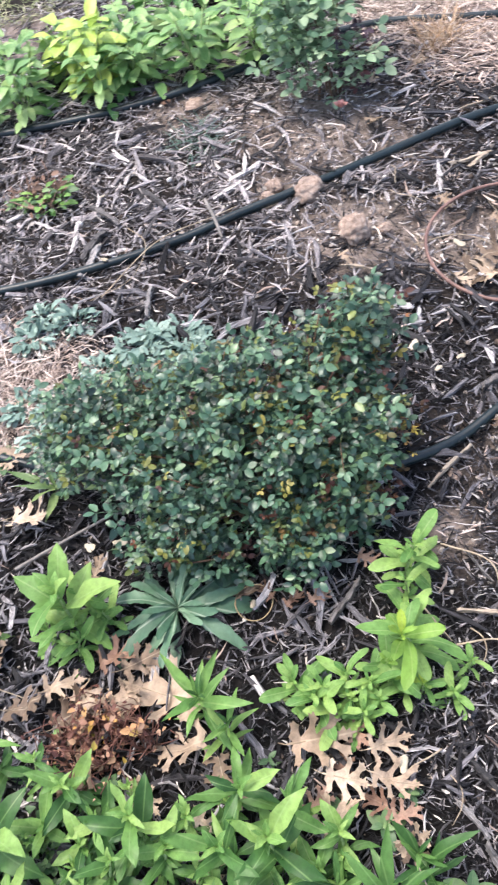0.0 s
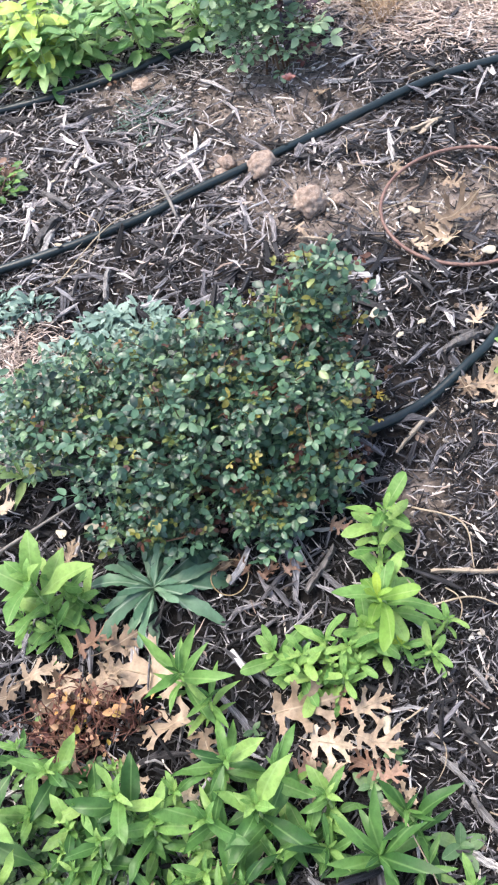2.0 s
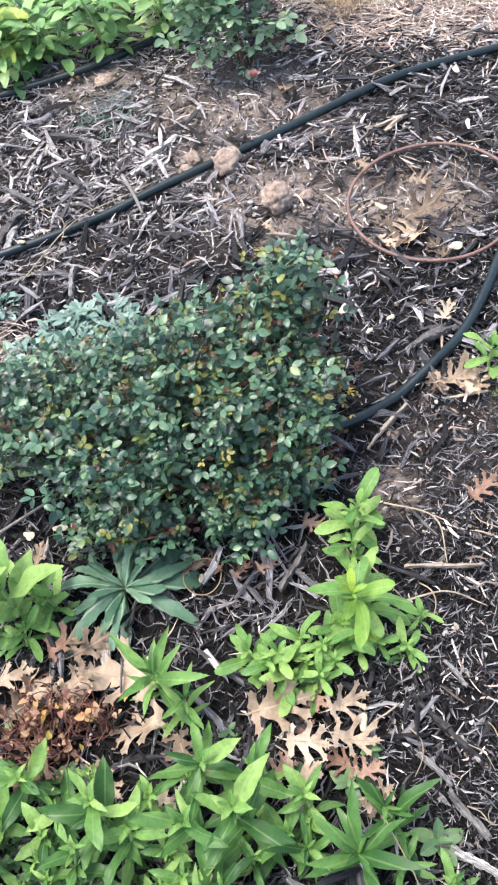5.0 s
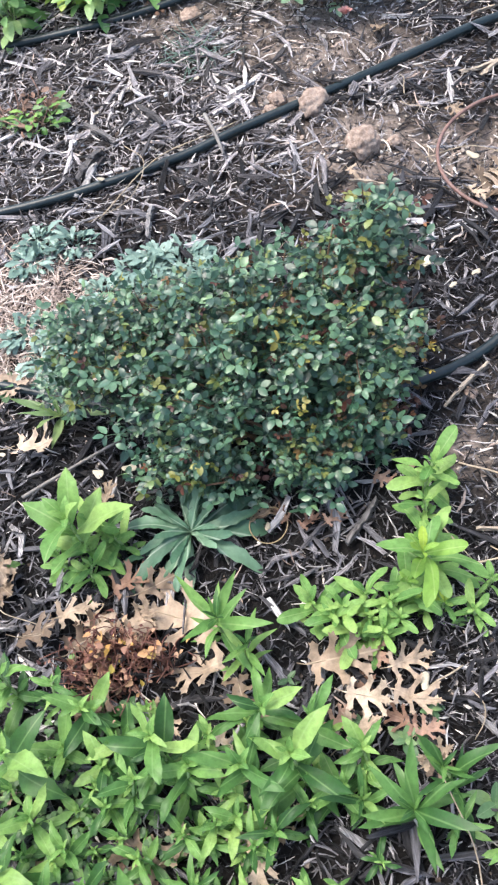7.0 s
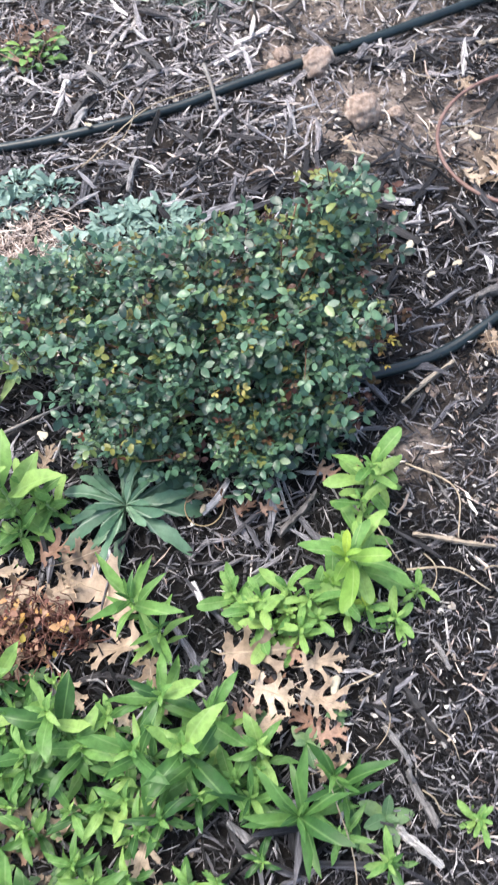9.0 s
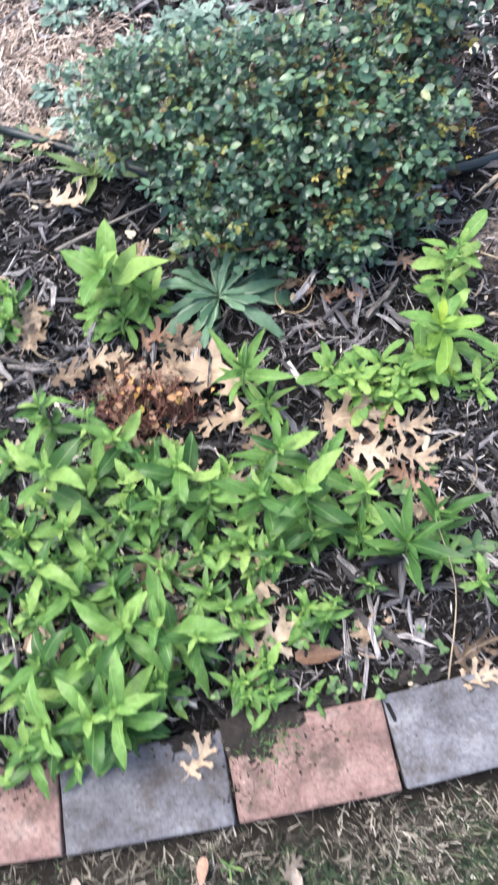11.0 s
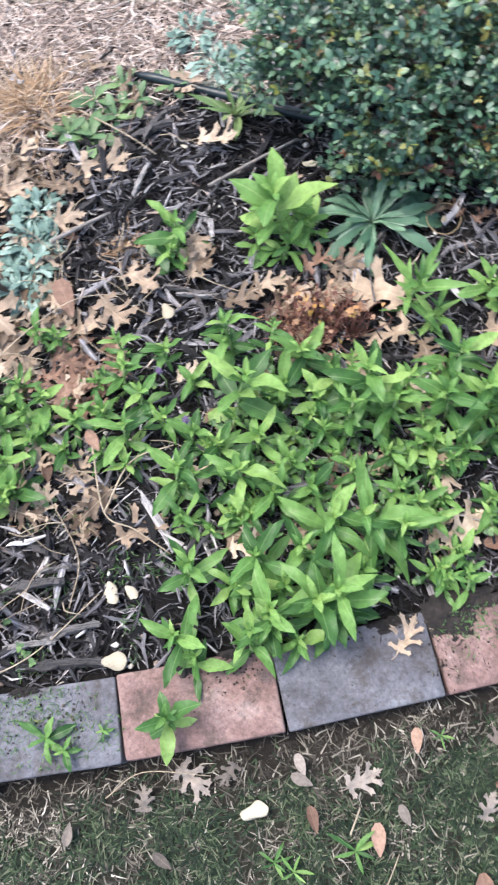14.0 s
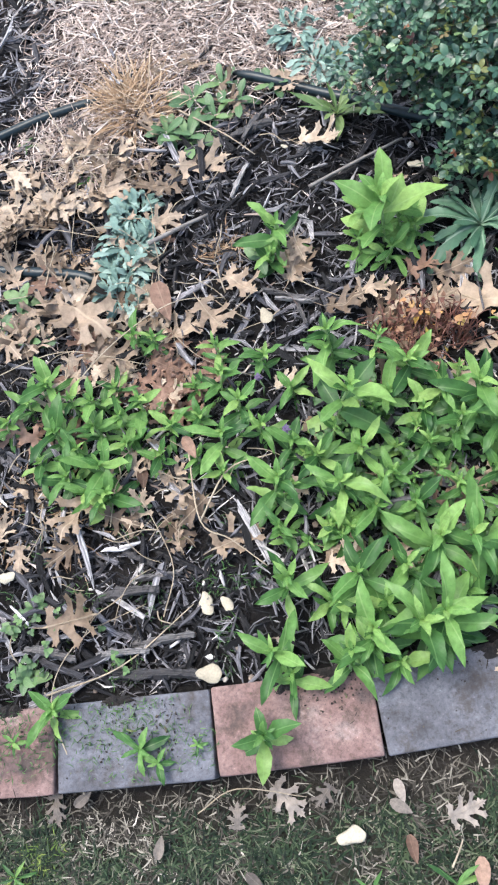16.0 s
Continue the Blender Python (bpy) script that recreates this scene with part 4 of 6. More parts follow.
LOBES = [((-0.01, 0.61, 0.125), (0.18, 0.125, 0.120), 5), ((-0.150, 0.690, 0.13), (0.135, 0.085, 0.10), 3.4), ((0.120, 0.62, 0.125), (0.115, 0.11, 0.120), 3.4),
         ((0.182, 0.69, 0.205), (0.072, 0.058, 0.095), 1.8), ((-0.085, 0.522, 0.075), (0.085, 0.055, 0.06), 1.1), ((0.065, 0.495, 0.075), (0.105, 0.055, 0.06), 1.5), ((0.02, 0.68, 0.19), (0.14, 0.06, 0.06), 1.6)]
bush("rose_bush", (0.03, 0.57), LOBES, 400, 0.042, (M_ROSE, M_ROSE_PART, M_ROSE_RED, M_ROSE_YELLOW, M_CANE),
     "dense dwarf rose bush with small dark green and reddish leaves", 3, 420, 34, rose_tint, ((0.218, 0.59, 0.115, 16, ("red", "gold", "gold")), (0.19, 0.545, 0.06, 14, ("red",)), (0.165, 0.53, 0.09, 12, ("red",)), (0.232, 0.70, 0.235, 7, ("red", "gold")), (0.222, 0.66, 0.165, 8, ("red", "red", "gold")), (0.240, 0.615, 0.09, 9, ("red", "gold"))))
SHRUB = [((0.34, 1.57, 0.13), (0.09, 0.06, 0.08), 2.5), ((0.42, 1.68, 0.25), (0.12, 0.09, 0.13), 2.5), ((0.29, 1.66, 0.24), (0.09, 0.08, 0.10), 1.8), ((0.50, 1.71, 0.25), (0.08, 0.06, 0.10), 1.2), ((0.44, 1.56, 0.11), (0.07, 0.05, 0.05), 1.6), ((0.36, 1.61, 0.20), (0.11, 0.06, 0.06), 1.6)]
bush("rose_shrub", (0.39, 1.57), SHRUB, 50, 0.074,
     (M_FARROSE, M_FARROSE, M_DARKROSE, M_DARKROSE, M_CANE), "young rose shrub with blue-green and dark purple leaves", 8, 130, 7, shrub_tint, ((0.43, 1.53, 0.06, 9, ("red",)), (0.49, 1.56, 0.07, 7, ("red",)), (0.45, 1.54, 0.12, 8, ("red",))))


def bloom(x, y, z):
    root = thing("rose_bloom", (x, y, z), "fading pink rose bloom hanging low under its shrub", "flower")
    petal = mesh_of("petal", blade(0.42, oval, 5, 0.9, -0.3, 0, 2, random.Random(4)), M_PINK)
    for k in range(14):
        a = 2.4 * k
        part("petal", petal, root, aim((0, 0, 0), (math.cos(a), math.sin(a), 0.2 + 0.12 * k), 0, 0.017 - 0.0005 * k))


bloom(0.39, 1.475, 0.03)

# ---- broad-leaved weeds ----
LANCE = [blade((0.12, 0.145, 0.16, 0.13, 0.17)[k], ragged, 12, 0.4, (0.05, 0.35, 0.18, 0.55, 0.28)[k], 0.045, 2, random.Random(k), (0.13, -0.10, 0.03, -0.16, 0.08)[k]) for k in range(5)]
BROAD = [blade(0.185, ragged, 12, 0.3, 0.15 + 0.15 * k, 0.035, 2, random.Random(k + 3)) for k in range(3)]
SPATULA = [blade((0.13, 0.15, 0.165, 0.14)[k], spatulate, 9, 0.3, (0.05, 0.3, 0.18, 0.45)[k], 0.035, 2, random.Random(k + 7), (0.1, -0.1, 0.05, -0.12)[k]) for k in range(4)]
NARROW = [blade((0.075, 0.09, 0.10, 0.08)[k], lance, 8, 0.4, (0.05, 0.25, 0.4, 0.15)[k], 0.02, 2, random.Random(k + 5), (0.15, -0.2, 0.08, -0.1)[k]) for k in range(4)]
OVATE = [blade(0.27, oval, 6, 0.3, 0.12 + 0.1 * k, 0.015, 2, random.Random(k + 9)) for k in range(3)]
MOUND_LEAF = [blade((0.21, 0.25, 0.23)[k], oval, 7, 0.3, (0.1, 0.35, 0.25)[k], 0.02, 2, random.Random(k + 9), (0.08, -0.08, 0)[k]) for k in range(3)]
TOOTHED = [blade((0.095, 0.080, 0.110, 0.088)[k], toothed, 16, 0.35, 0.15 + 0.15 * k, 0.03, 2, random.Random(k + 19), (0.15, -0.18, -0.05, 0.2)[k]) for k in range(4)]
RUFFLED = [blade((0.15, 0.18, 0.13)[k], toothed, 9, 0.4, 0.15 + 0.2 * k, 0.05, 1, random.Random(k + 49), (0.15, -0.18, -0.05)[k]) for k in range(3)]
SPOON = [blade(0.17, strap, 7, 0.25, 0.15 + 0.1 * k, 0.01, 2, random.Random(k + 29)) for k in range(3)]
LEAF_SETS = {}


def leaf_set(kind, shapes, material):
    key = (kind, material.name)
    if key not in LEAF_SETS:
        LEAF_SETS[key] = [mesh_of("leaf", s, material) for s in shapes]
    return LEAF_SETS[key]


def whorled(name, x, y, length, height, leaves, young, label, category, group, rng, pairs=0, rise=0.0):
    """A leaning stem under a crown at (x, y): crossed pairs of arching leaves, spreading below and upright at the tip."""
    pairs = pairs or max(4, min(7, round(height / 0.017)))
    lean = Vector((rng.uniform(-0.22, 0.22), rng.uniform(-0.10, 0.30), 0)) * height
    ground_z = bed_height(x - lean.x, y - lean.y) if y > -0.12 else 0.012
    root = thing(name, (x - lean.x, y - lean.y, ground_z), label, category, group)
    top = Vector((lean.x, lean.y, height))
    mid = Vector((lean.x * 0.3, lean.y * 0.3, height * 0.55))
    part("stem", mesh_of("stem", tube(spline([(0, 0, -0.006), mid, top], 4), 0.0024, 6, 0.6), M_STEM), root)
    start = rng.uniform(0, 360)
    slim = rng.sample(leaves, min(3, len(leaves)))
    for k in range(pairs):
        f = (k + 0.5) / pairs
        at = mid * (f / 0.55) if f < 0.55 else mid.lerp(top, (f - 0.55) / 0.45)
        size = length * (0.70 + 0.42 * f if f < 0.7 else 0.99 - 0.5 * (f - 0.7))
        for side in (0, 180):
            a = radians(start + 90 * k + side + 11 * k + rng.uniform(-22, 22))
            d = Vector((math.cos(a), math.sin(a), rise + 0.05 + 0.75 * f ** 1.6 + rng.uniform(-0.18, 0.25)))
            part("leaf", rng.choice(young if f > 0.6 and rng.random() < 0.4 else slim), root, aim(at, d, rng.uniform(-28, 28), size * rng.uniform(0.72, 1.18)))
            if rng.random() < 0.5:
                part("leaf", rng.choice(slim), root, aim(at, (math.cos(a + 0.8) + rng.gauss(0, 0.4), math.sin(a + 0.8) + rng.gauss(0, 0.4), 0.4 + f), rng.uniform(-40, 40), size * rng.uniform(0.3, 0.6)))
    for k in range(4):
        a = radians(start + 45 + 90 * k + rng.uniform(-20, 20))
        part("leaf", rng.choice(young), root, aim(top, (math.cos(a) * 0.6, math.sin(a) * 0.6, 0.7 + 0.5 * (k % 2)), 0, length * rng.uniform(0.25, 0.5)))
    return root


# stands of weeds: crown x, y, leaf length, height of the crown
WEEDS_LEFT = [
    (-0.763, 0.329, 0.051, 0.05), (-0.822, 0.286, 0.051, 0.04), (-0.699, 0.286, 0.051, 0.06), (-0.701, 0.253, 0.060, 0.05), (-0.633, 0.276, 0.047, 0.06), (-0.756, 0.256, 0.060, 0.05),
    (-0.695, 0.192, 0.060, 0.06), (-0.719, 0.164, 0.051, 0.04), (-0.744, 0.189, 0.051, 0.05), (-0.690, 0.155, 0.051, 0.05), (-0.594, 0.235, 0.047, 0.05), (-0.618, 0.203, 0.039, 0.03),
    (-0.636, 0.385, 0.042, 0.04), (-0.608, 0.375, 0.034, 0.04),
    (-0.730, 0.300, 0.042, 0.05), (-0.665, 0.262, 0.045, 0.05), (-0.725, 0.225, 0.046, 0.05), (-0.660, 0.225, 0.042, 0.04), (-0.780, 0.220, 0.045, 0.04), (-0.790, 0.310, 0.042, 0.04), (-0.670, 0.310, 0.036, 0.04),
    (-0.560, 0.290, 0.036, 0.04), (-0.555, 0.240, 0.040, 0.05), (-0.570, 0.190, 0.034, 0.03)]
WEEDS_MIDDLE = [
    (-0.522, 0.336, 0.038, 0.06), (-0.516, 0.293, 0.046, 0.06), (-0.500, 0.248, 0.046, 0.06), (-0.528, 0.206, 0.050, 0.06), (-0.457, 0.310, 0.038, 0.05), (-0.538, 0.160, 0.038, 0.04),
    (-0.477, 0.211, 0.042, 0.05), (-0.372, 0.310, 0.057, 0.08), (-0.308, 0.282, 0.038, 0.09), (-0.466, 0.129, 0.057, 0.07), (-0.413, 0.155, 0.046, 0.05),
    (-0.393, 0.105, 0.066, 0.08), (-0.306, 0.072, 0.050, 0.06), (-0.389, 0.055, 0.046, 0.05), (-0.477, 0.071, 0.038, 0.05), (-0.247, 0.202, 0.046, 0.08), (-0.232, 0.157, 0.046, 0.09),
    (-0.204, 0.192, 0.064, 0.10), (-0.271, 0.185, 0.046, 0.06), (-0.355, 0.073, 0.057, 0.06), (-0.356, 0.153, 0.054, 0.06), (-0.273, 0.143, 0.046, 0.06), (-0.249, 0.087, 0.038, 0.05),
    (-0.310, 0.215, 0.053, 0.06), (-0.325, 0.115, 0.049, 0.05), (-0.440, 0.180, 0.042, 0.05), (-0.430, 0.260, 0.038, 0.04), (-0.280, 0.245, 0.058, 0.08)]
WEEDS_FRONT = [
    (-0.254, 0.013, 0.079, 0.09), (-0.473, 0.003, 0.062, 0.07), (-0.394, -0.006, 0.058, 0.08), (-0.336, -0.008, 0.049, 0.09), (-0.306, -0.069, 0.073, 0.10), (-0.388, -0.073, 0.066, 0.09),
    (-0.506, -0.077, 0.054, 0.07), (-0.489, -0.104, 0.049, 0.05), (-0.417, -0.091, 0.049, 0.07), (-0.363, -0.112, 0.049, 0.06), (-0.786, -0.099, 0.051, 0.04),
    (-0.291, 0.018, 0.070, 0.09), (-0.334, -0.075, 0.073, 0.10), (-0.425, -0.030, 0.051, 0.05), (-0.365, -0.045, 0.057, 0.06), (-0.270, -0.045, 0.051, 0.05)]
WEEDS_RIGHT = [
    (-0.148, 0.185, 0.047, 0.07), (-0.117, 0.141, 0.064, 0.10), (-0.064, 0.139, 0.070, 0.10), (0.010, 0.132, 0.051, 0.06), (-0.080, 0.012, 0.043, 0.04), (-0.178, 0.026, 0.040, 0.05),
    (-0.124, 0.069, 0.040, 0.06), (-0.161, 0.099, 0.043, 0.05), (-0.210, -0.008, 0.057, 0.09), (0.123, 0.008, 0.034, 0.03), (0.079, 0.038, 0.040, 0.05), (-0.173, 0.158, 0.058, 0.08),
    (-0.081, 0.192, 0.060, 0.10), (-0.136, 0.100, 0.047, 0.06), (-0.198, 0.098, 0.043, 0.05), (-0.162, 0.002, 0.040, 0.05), (-0.196, 0.048, 0.040, 0.05), (-0.100, 0.076, 0.047, 0.06),
    (-0.035, 0.175, 0.056, 0.08), (-0.060, 0.095, 0.043, 0.05), (-0.020, 0.105, 0.047, 0.05)]
WEEDS_PALE = [
    (0.188, 0.417, 0.056, 0.10), (0.137, 0.306, 0.066, 0.11), (0.035, 0.292, 0.048, 0.05), (0.067, 0.301, 0.046, 0.05), (0.089, 0.284, 0.046, 0.05), (0.041, 0.265, 0.046, 0.04),
    (0.096, 0.263, 0.040, 0.04), (0.131, 0.282, 0.040, 0.04), (0.184, 0.252, 0.036, 0.03), (0.218, 0.283, 0.030, 0.03), (0.001, 0.310, 0.050, 0.04), (0.165, 0.352, 0.045, 0.06), (0.150, 0.330, 0.050, 0.07), (0.118, 0.300, 0.045, 0.05), (0.062, 0.275, 0.042, 0.04), (0.020, 0.285, 0.046, 0.05),
    (0.170, 0.390, 0.045, 0.06), (0.205, 0.432, 0.036, 0.06), (0.152, 0.268, 0.038, 0.04), (0.075, 0.255, 0.040, 0.04), (-0.245, 0.490, 0.050, 0.06), (-0.285, 0.500, 0.045, 0.06),
    (0.478, 0.612, 0.048, 0.06), (0.50, 0.58, 0.052, 0.06), (0.52, 0.60, 0.040, 0.05), (0.225, 0.035, 0.030, 0.03), (-0.222, 0.462, 0.045, 0.05), (-0.258, 0.436, 0.042, 0.04), (-0.300, 0.463, 0.036, 0.04)]
WEEDS_SPIKY = [(0.042, 0.060, 0.088, 0.07), (0.085, 0.092, 0.066, 0.07), (-0.108, 0.300, 0.072, 0.10), (-0.085, 0.275, 0.055, 0.06), (-0.005, 0.085, 0.055, 0.05)]


def weeds():
    rng = random.Random(21)
    for rows, text in ((WEEDS_FRONT, "leafy bright green weed with lance-shaped leaves"), (WEEDS_MIDDLE, "leafy bright green weed with lance-shaped leaves"),
                       (WEEDS_LEFT, "bright green weed growing through fallen oak leaves"), (WEEDS_RIGHT, "bright green weed with long narrow leaves"),
                       (WEEDS_PALE, "yellow-green weed with broad pale leaves near the rose bush")):
        pale = rows is WEEDS_PALE
        leaves = leaf_set("spatula", SPATULA, M_WEED_LIGHT) if pale else leaf_set("lance", LANCE, M_WEED)
        young = leaf_set("lance", LANCE, M_WEED_LIGHT)
        if rows is WEEDS_RIGHT:
            leaves = leaves[:2] + leaves[3:4] + leaf_set("narrow", NARROW, M_WEED)[2:3]
        for x, y, length, height in rows:
            if pale:
                young = leaf_set("spatula", SPATULA, M_WEED_YELLOW if 0.11 < x < 0.16 and 0.25 < y < 0.34 else M_WEED_LIGHT)
            whorled("weed", x, y, length, height, leaves, young, text, "weed", "leafy weeds", rng)
    narrow = leaf_set("narrow", NARROW, M_WEED)
    for x, y, length, height in WEEDS_SPIKY:
        whorled("weed", x, y, length, height, narrow if y < 0.2 else leaf_set("narrow", NARROW, M_WEED_LIGHT), narrow, "bright green weed with a spray of narrow upright leaves", "weed", "leafy weeds", rng, 5, 0.5)
    broad_light = leaf_set("broad", BROAD, M_WEED_LIGHT)
    lance_light, lance_green, broad = leaf_set("lance", LANCE, M_WEED_LIGHT), leaf_set("lance", LANCE, M_WEED), leaf_set("broad", BROAD, M_WEED)
    whorled("weed", -0.266, 0.476, 0.092, 0.105, broad_light, broad_light, "tall pale green weed with large upright leaves beside the rosette", "weed", "leafy weeds", rng, 5, 0.05)
    whorled("weed", -0.358, 0.212, 0.072, 0.115, broad, lance_light, "tall green weed with large smooth leaves over the others", "weed", "leafy weeds", rng, 4)
    whorled("weed", -0.530, -0.166, 0.052, 0.055, broad, lance_green, "broad-leaved green weed standing over a red paver", "weed", "leafy weeds", rng, 3)
    whorled("weed", -0.411, 0.498, 0.060, 0.06, lance_green, lance_light, "small green weed standing alone in dark mulch", "weed", "leafy weeds", rng, 4)
    whorled("weed", -0.425, 0.470, 0.036, 0.04, leaf_set("ovate", OVATE, M_WEED), lance_light, "small green weed standing alone in dark mulch", "weed", "leafy weeds", rng, 3)
    for _ in range(70):
        a, f = rng.uniform(0, 6.28), math.sqrt(rng.random())
        x, y = -0.25 + 0.27 * f * math.cos(a), 0.07 + 0.19 * f * math.sin(a)
        if y < -0.09:
            continue
        whorled("weed", x, y, rng.uniform(0.022, 0.036), rng.uniform(0.025, 0.055), lance_green, lance_light, "small green weed shoot among larger weeds", "weed", "leafy weeds", rng, 3)


weeds()


def rosette(name, x, y, n, length, shapes, material, label, category, seed, flat=(0.15, 0.7), group="", arc=None):
    rng = random.Random(seed)
    root = thing(name, (x, y, bed_height(x, y) + 0.004), label, category, group)
    leaves = leaf_set(name, shapes, material)
    for k in range(n):
        a = 2.4 * k + rng.uniform(-0.25, 0.25) if arc is None else radians(rng.uniform(*arc))
        f = k / n
        d = (math.cos(a), math.sin(a), flat[0] + (flat[1] - flat[0]) * f)
        part("leaf", rng.choice(leaves), root, aim((0, 0, 0.004 + 0.01 * f), d, rng.uniform(-20, 20), length * (1.08 - 0.45 * f) * rng.uniform(0.7, 1.2)))
    return root


rosette("rosette_weed", -0.126, 0.456, 27, 0.112, TOOTHED, M_ROSETTE, "grey-green rosette of long wavy-edged leaves at the foot of the rose", "weed", 2, (0.02, 0.95))
rosette("low_plant", -0.284, 0.708, 11, 0.072, NARROW, M_LOW, "low green plant with upright leaves beside the hose", "weed", 3, (0.3, 1.5))
rosette("low_plant", -0.37, 0.79, 8, 0.04, SPOON, M_SPOON, "small green seedling beside the hose", "weed", 4)
for k, (x, y, n, s) in enumerate([(-0.50, 0.79, 9, 0.05), (-0.55, 0.74, 10, 0.05), (-0.47, 0.75, 8, 0.045), (-0.52, 0.72, 7, 0.05), (-0.45, 0.81, 7, 0.045), (-0.43, 0.77, 6, 0.04)]):
    rosette("spoon_leaved_plant", x, y, n, s, SPOON, M_SPOON, "low dull-green plant with spoon-shaped leaves beside dry grass", "plant", 40 + k, (0.1, 0.9), "spoon-leaved plants")
for k, (x, y, s) in enumerate([(-0.81, 0.03, 0.026), (-0.83, -0.055, 0.028), (-0.84, 0.01, 0.022), (-0.66, 0.14, 0.022), (0.13, 0.05, 0.03), (0.10, 0.16, 0.018), (-0.79, 0.42, 0.03), (-0.05, 0.235, 0.016), (0.06, 0.135, 0.026), (0.02, 0.165, 0.022), (-0.441, 0.480, 0.030), (-0.834, 0.454, 0.034), (-0.803, 0.492, 0.034), (-0.154, -0.330, 0.014), (-0.176, -0.377, 0.014)]):
    rosette("seedling", x, y, 6, s, OVATE, M_SPOON, "small round-leaved green seedling in the " + ("mulch" if y > -0.2 else "thin lawn"), "weed", 60 + k, (0.2, 0.6), "seedlings")

for k, (x, y, s) in enumerate([(-0.685, -0.160, 0.040), (-0.615, -0.165, 0.014), (-0.665, -0.178, 0.024), (-0.84, -0.13, 0.02)]):
    rosette("crevice_weed", x, y, 6, s, LANCE, M_WEED, "tiny green weed growing on the pavers", "weed", 70 + k, (0.15, 0.8), "crevice weeds").location.z = 0.015
for k, (x, y, s) in enumerate([(-0.350, -0.352, 0.036), (-0.445, -0.346, 0.028), (-0.425, -0.36, 0.026), (-0.782, 0.781, 0.022), (-0.689, 0.685, 0.022), (-0.86, -0.28, 0.025), (-0.22, -0.25, 0.015), (-0.88, -0.32, 0.03)]):
    rosette("lawn_weed" if y < 0 else "small_weed", x, y, 6, s, NARROW, M_WEED, "small spindly yellow-green weed" + (" in the thin lawn" if y < 0 else " in the leaf drift"), "weed", 170 + k, (0.15, 0.6), "lawn weeds")

# ---- silvery plants ----


def silver(x, y, r, n, seed, height=0.026):
    rng = random.Random(seed)
    root = thing("silver_plant", (x, y, bed_height(x, y)), "low silvery blue-green plant with lobed strap leaves", "plant", "silvery plants")
    fronds = leaf_set("frond", RUFFLED, M_SILVER)
    for k in range(int(4.2 * n)):
        a, q = rng.uniform(0, 6.28), r * math.sqrt(rng.random()) * 0.68
        p = (q * math.cos(a), q * math.sin(a), rng.uniform(0.003, height))
        part("frond", rng.choice(fronds), root, aim(p, (math.cos(a) + rng.gauss(0, 0.5), math.sin(a) + rng.gauss(0, 0.5), rng.uniform(-0.05, 0.5)), rng.uniform(-35, 35), rng.uniform(0.015, 0.034)))


for k, (x, y, r, n) in enumerate([(-0.615, 0.595, 0.04, 24), (-0.632, 0.545, 0.04, 24), (-0.640, 0.50, 0.04, 22), (-0.650, 0.465, 0.03, 16), (-0.296, 0.81, 0.045, 20), (-0.25, 0.80, 0.04, 14), (-0.28, 1.085, 0.04, 20),
                                  (-0.115, 0.955, 0.05, 28), (-0.05, 0.945, 0.05, 28), (-0.02, 0.915, 0.045, 20), (-0.19, 0.925, 0.035, 12), (-0.32, 0.885, 0.04, 18), (-0.22, 1.06, 0.035, 12), (-0.30, 1.04, 0.035, 14), (-0.09, 0.97, 0.03, 12)]):
    silver(x, y, r, n, 80 + k)

# ---- back planting ----


def mound(x, y, n, length, material, seed, height):
    rng = random.Random(seed)
    root = thing("mound_plant", (x, y, bed_height(x, y)), "bushy plant with broad oval leaves behind the hose" if material is M_MOUND else "bright yellow-green leafy plant in the back planting", "plant", "back planting")
    leaves = leaf_set("mound", MOUND_LEAF, material)
    for k in range(4):
        a = k * 1.6 + rng.random()
        part("stem", mesh_of("stem", tube(spline([(0, 0, -0.005), (0.02 * math.cos(a), 0.02 * math.sin(a), height * 0.5), (0.05 * math.cos(a), 0.05 * math.sin(a), height)], 3), 0.0025, 5, 0.6), M_STEM), root)
    for k in range(n):
        a, f = 2.4 * k + rng.uniform(-0.3, 0.3), (k + 0.5) / n
        p = Vector((0.05 * math.cos(a) * rng.random(), 0.05 * math.sin(a) * rng.random(), height * (0.1 + 0.9 * f)))
        part("leaf", rng.choice(leaves), root, aim(p, (math.cos(a), math.sin(a), -0.1 + 0.9 * f * rng.random()), rng.uniform(-20, 20), length * rng.uniform(0.7, 1.15)))


for k in range(26):
    rng = random.Random(300 + k)
    x, y = -0.42 + 0.145 * (k % 6) + rng.uniform(-0.04, 0.04), 1.775 + 0.125 * (k // 6) + rng.uniform(-0.03, 0.03)
    if y < 1.93 + 0.6 * (x + 0.25):
        mound(x, y, 50, 0.052, M_MOUND, 320 + k, rng.uniform(0.10, 0.16))
mound(-0.09, 1.84, 40, 0.068, M_MOUND_Y, 351, 0.16)
mound(-0.15, 1.88, 36, 0.064, M_MOUND_Y, 352, 0.14)
mound(0.02, 1.80, 16, 0.06, M_MOUND, 353, 0.12)

# ---- russet plant ----


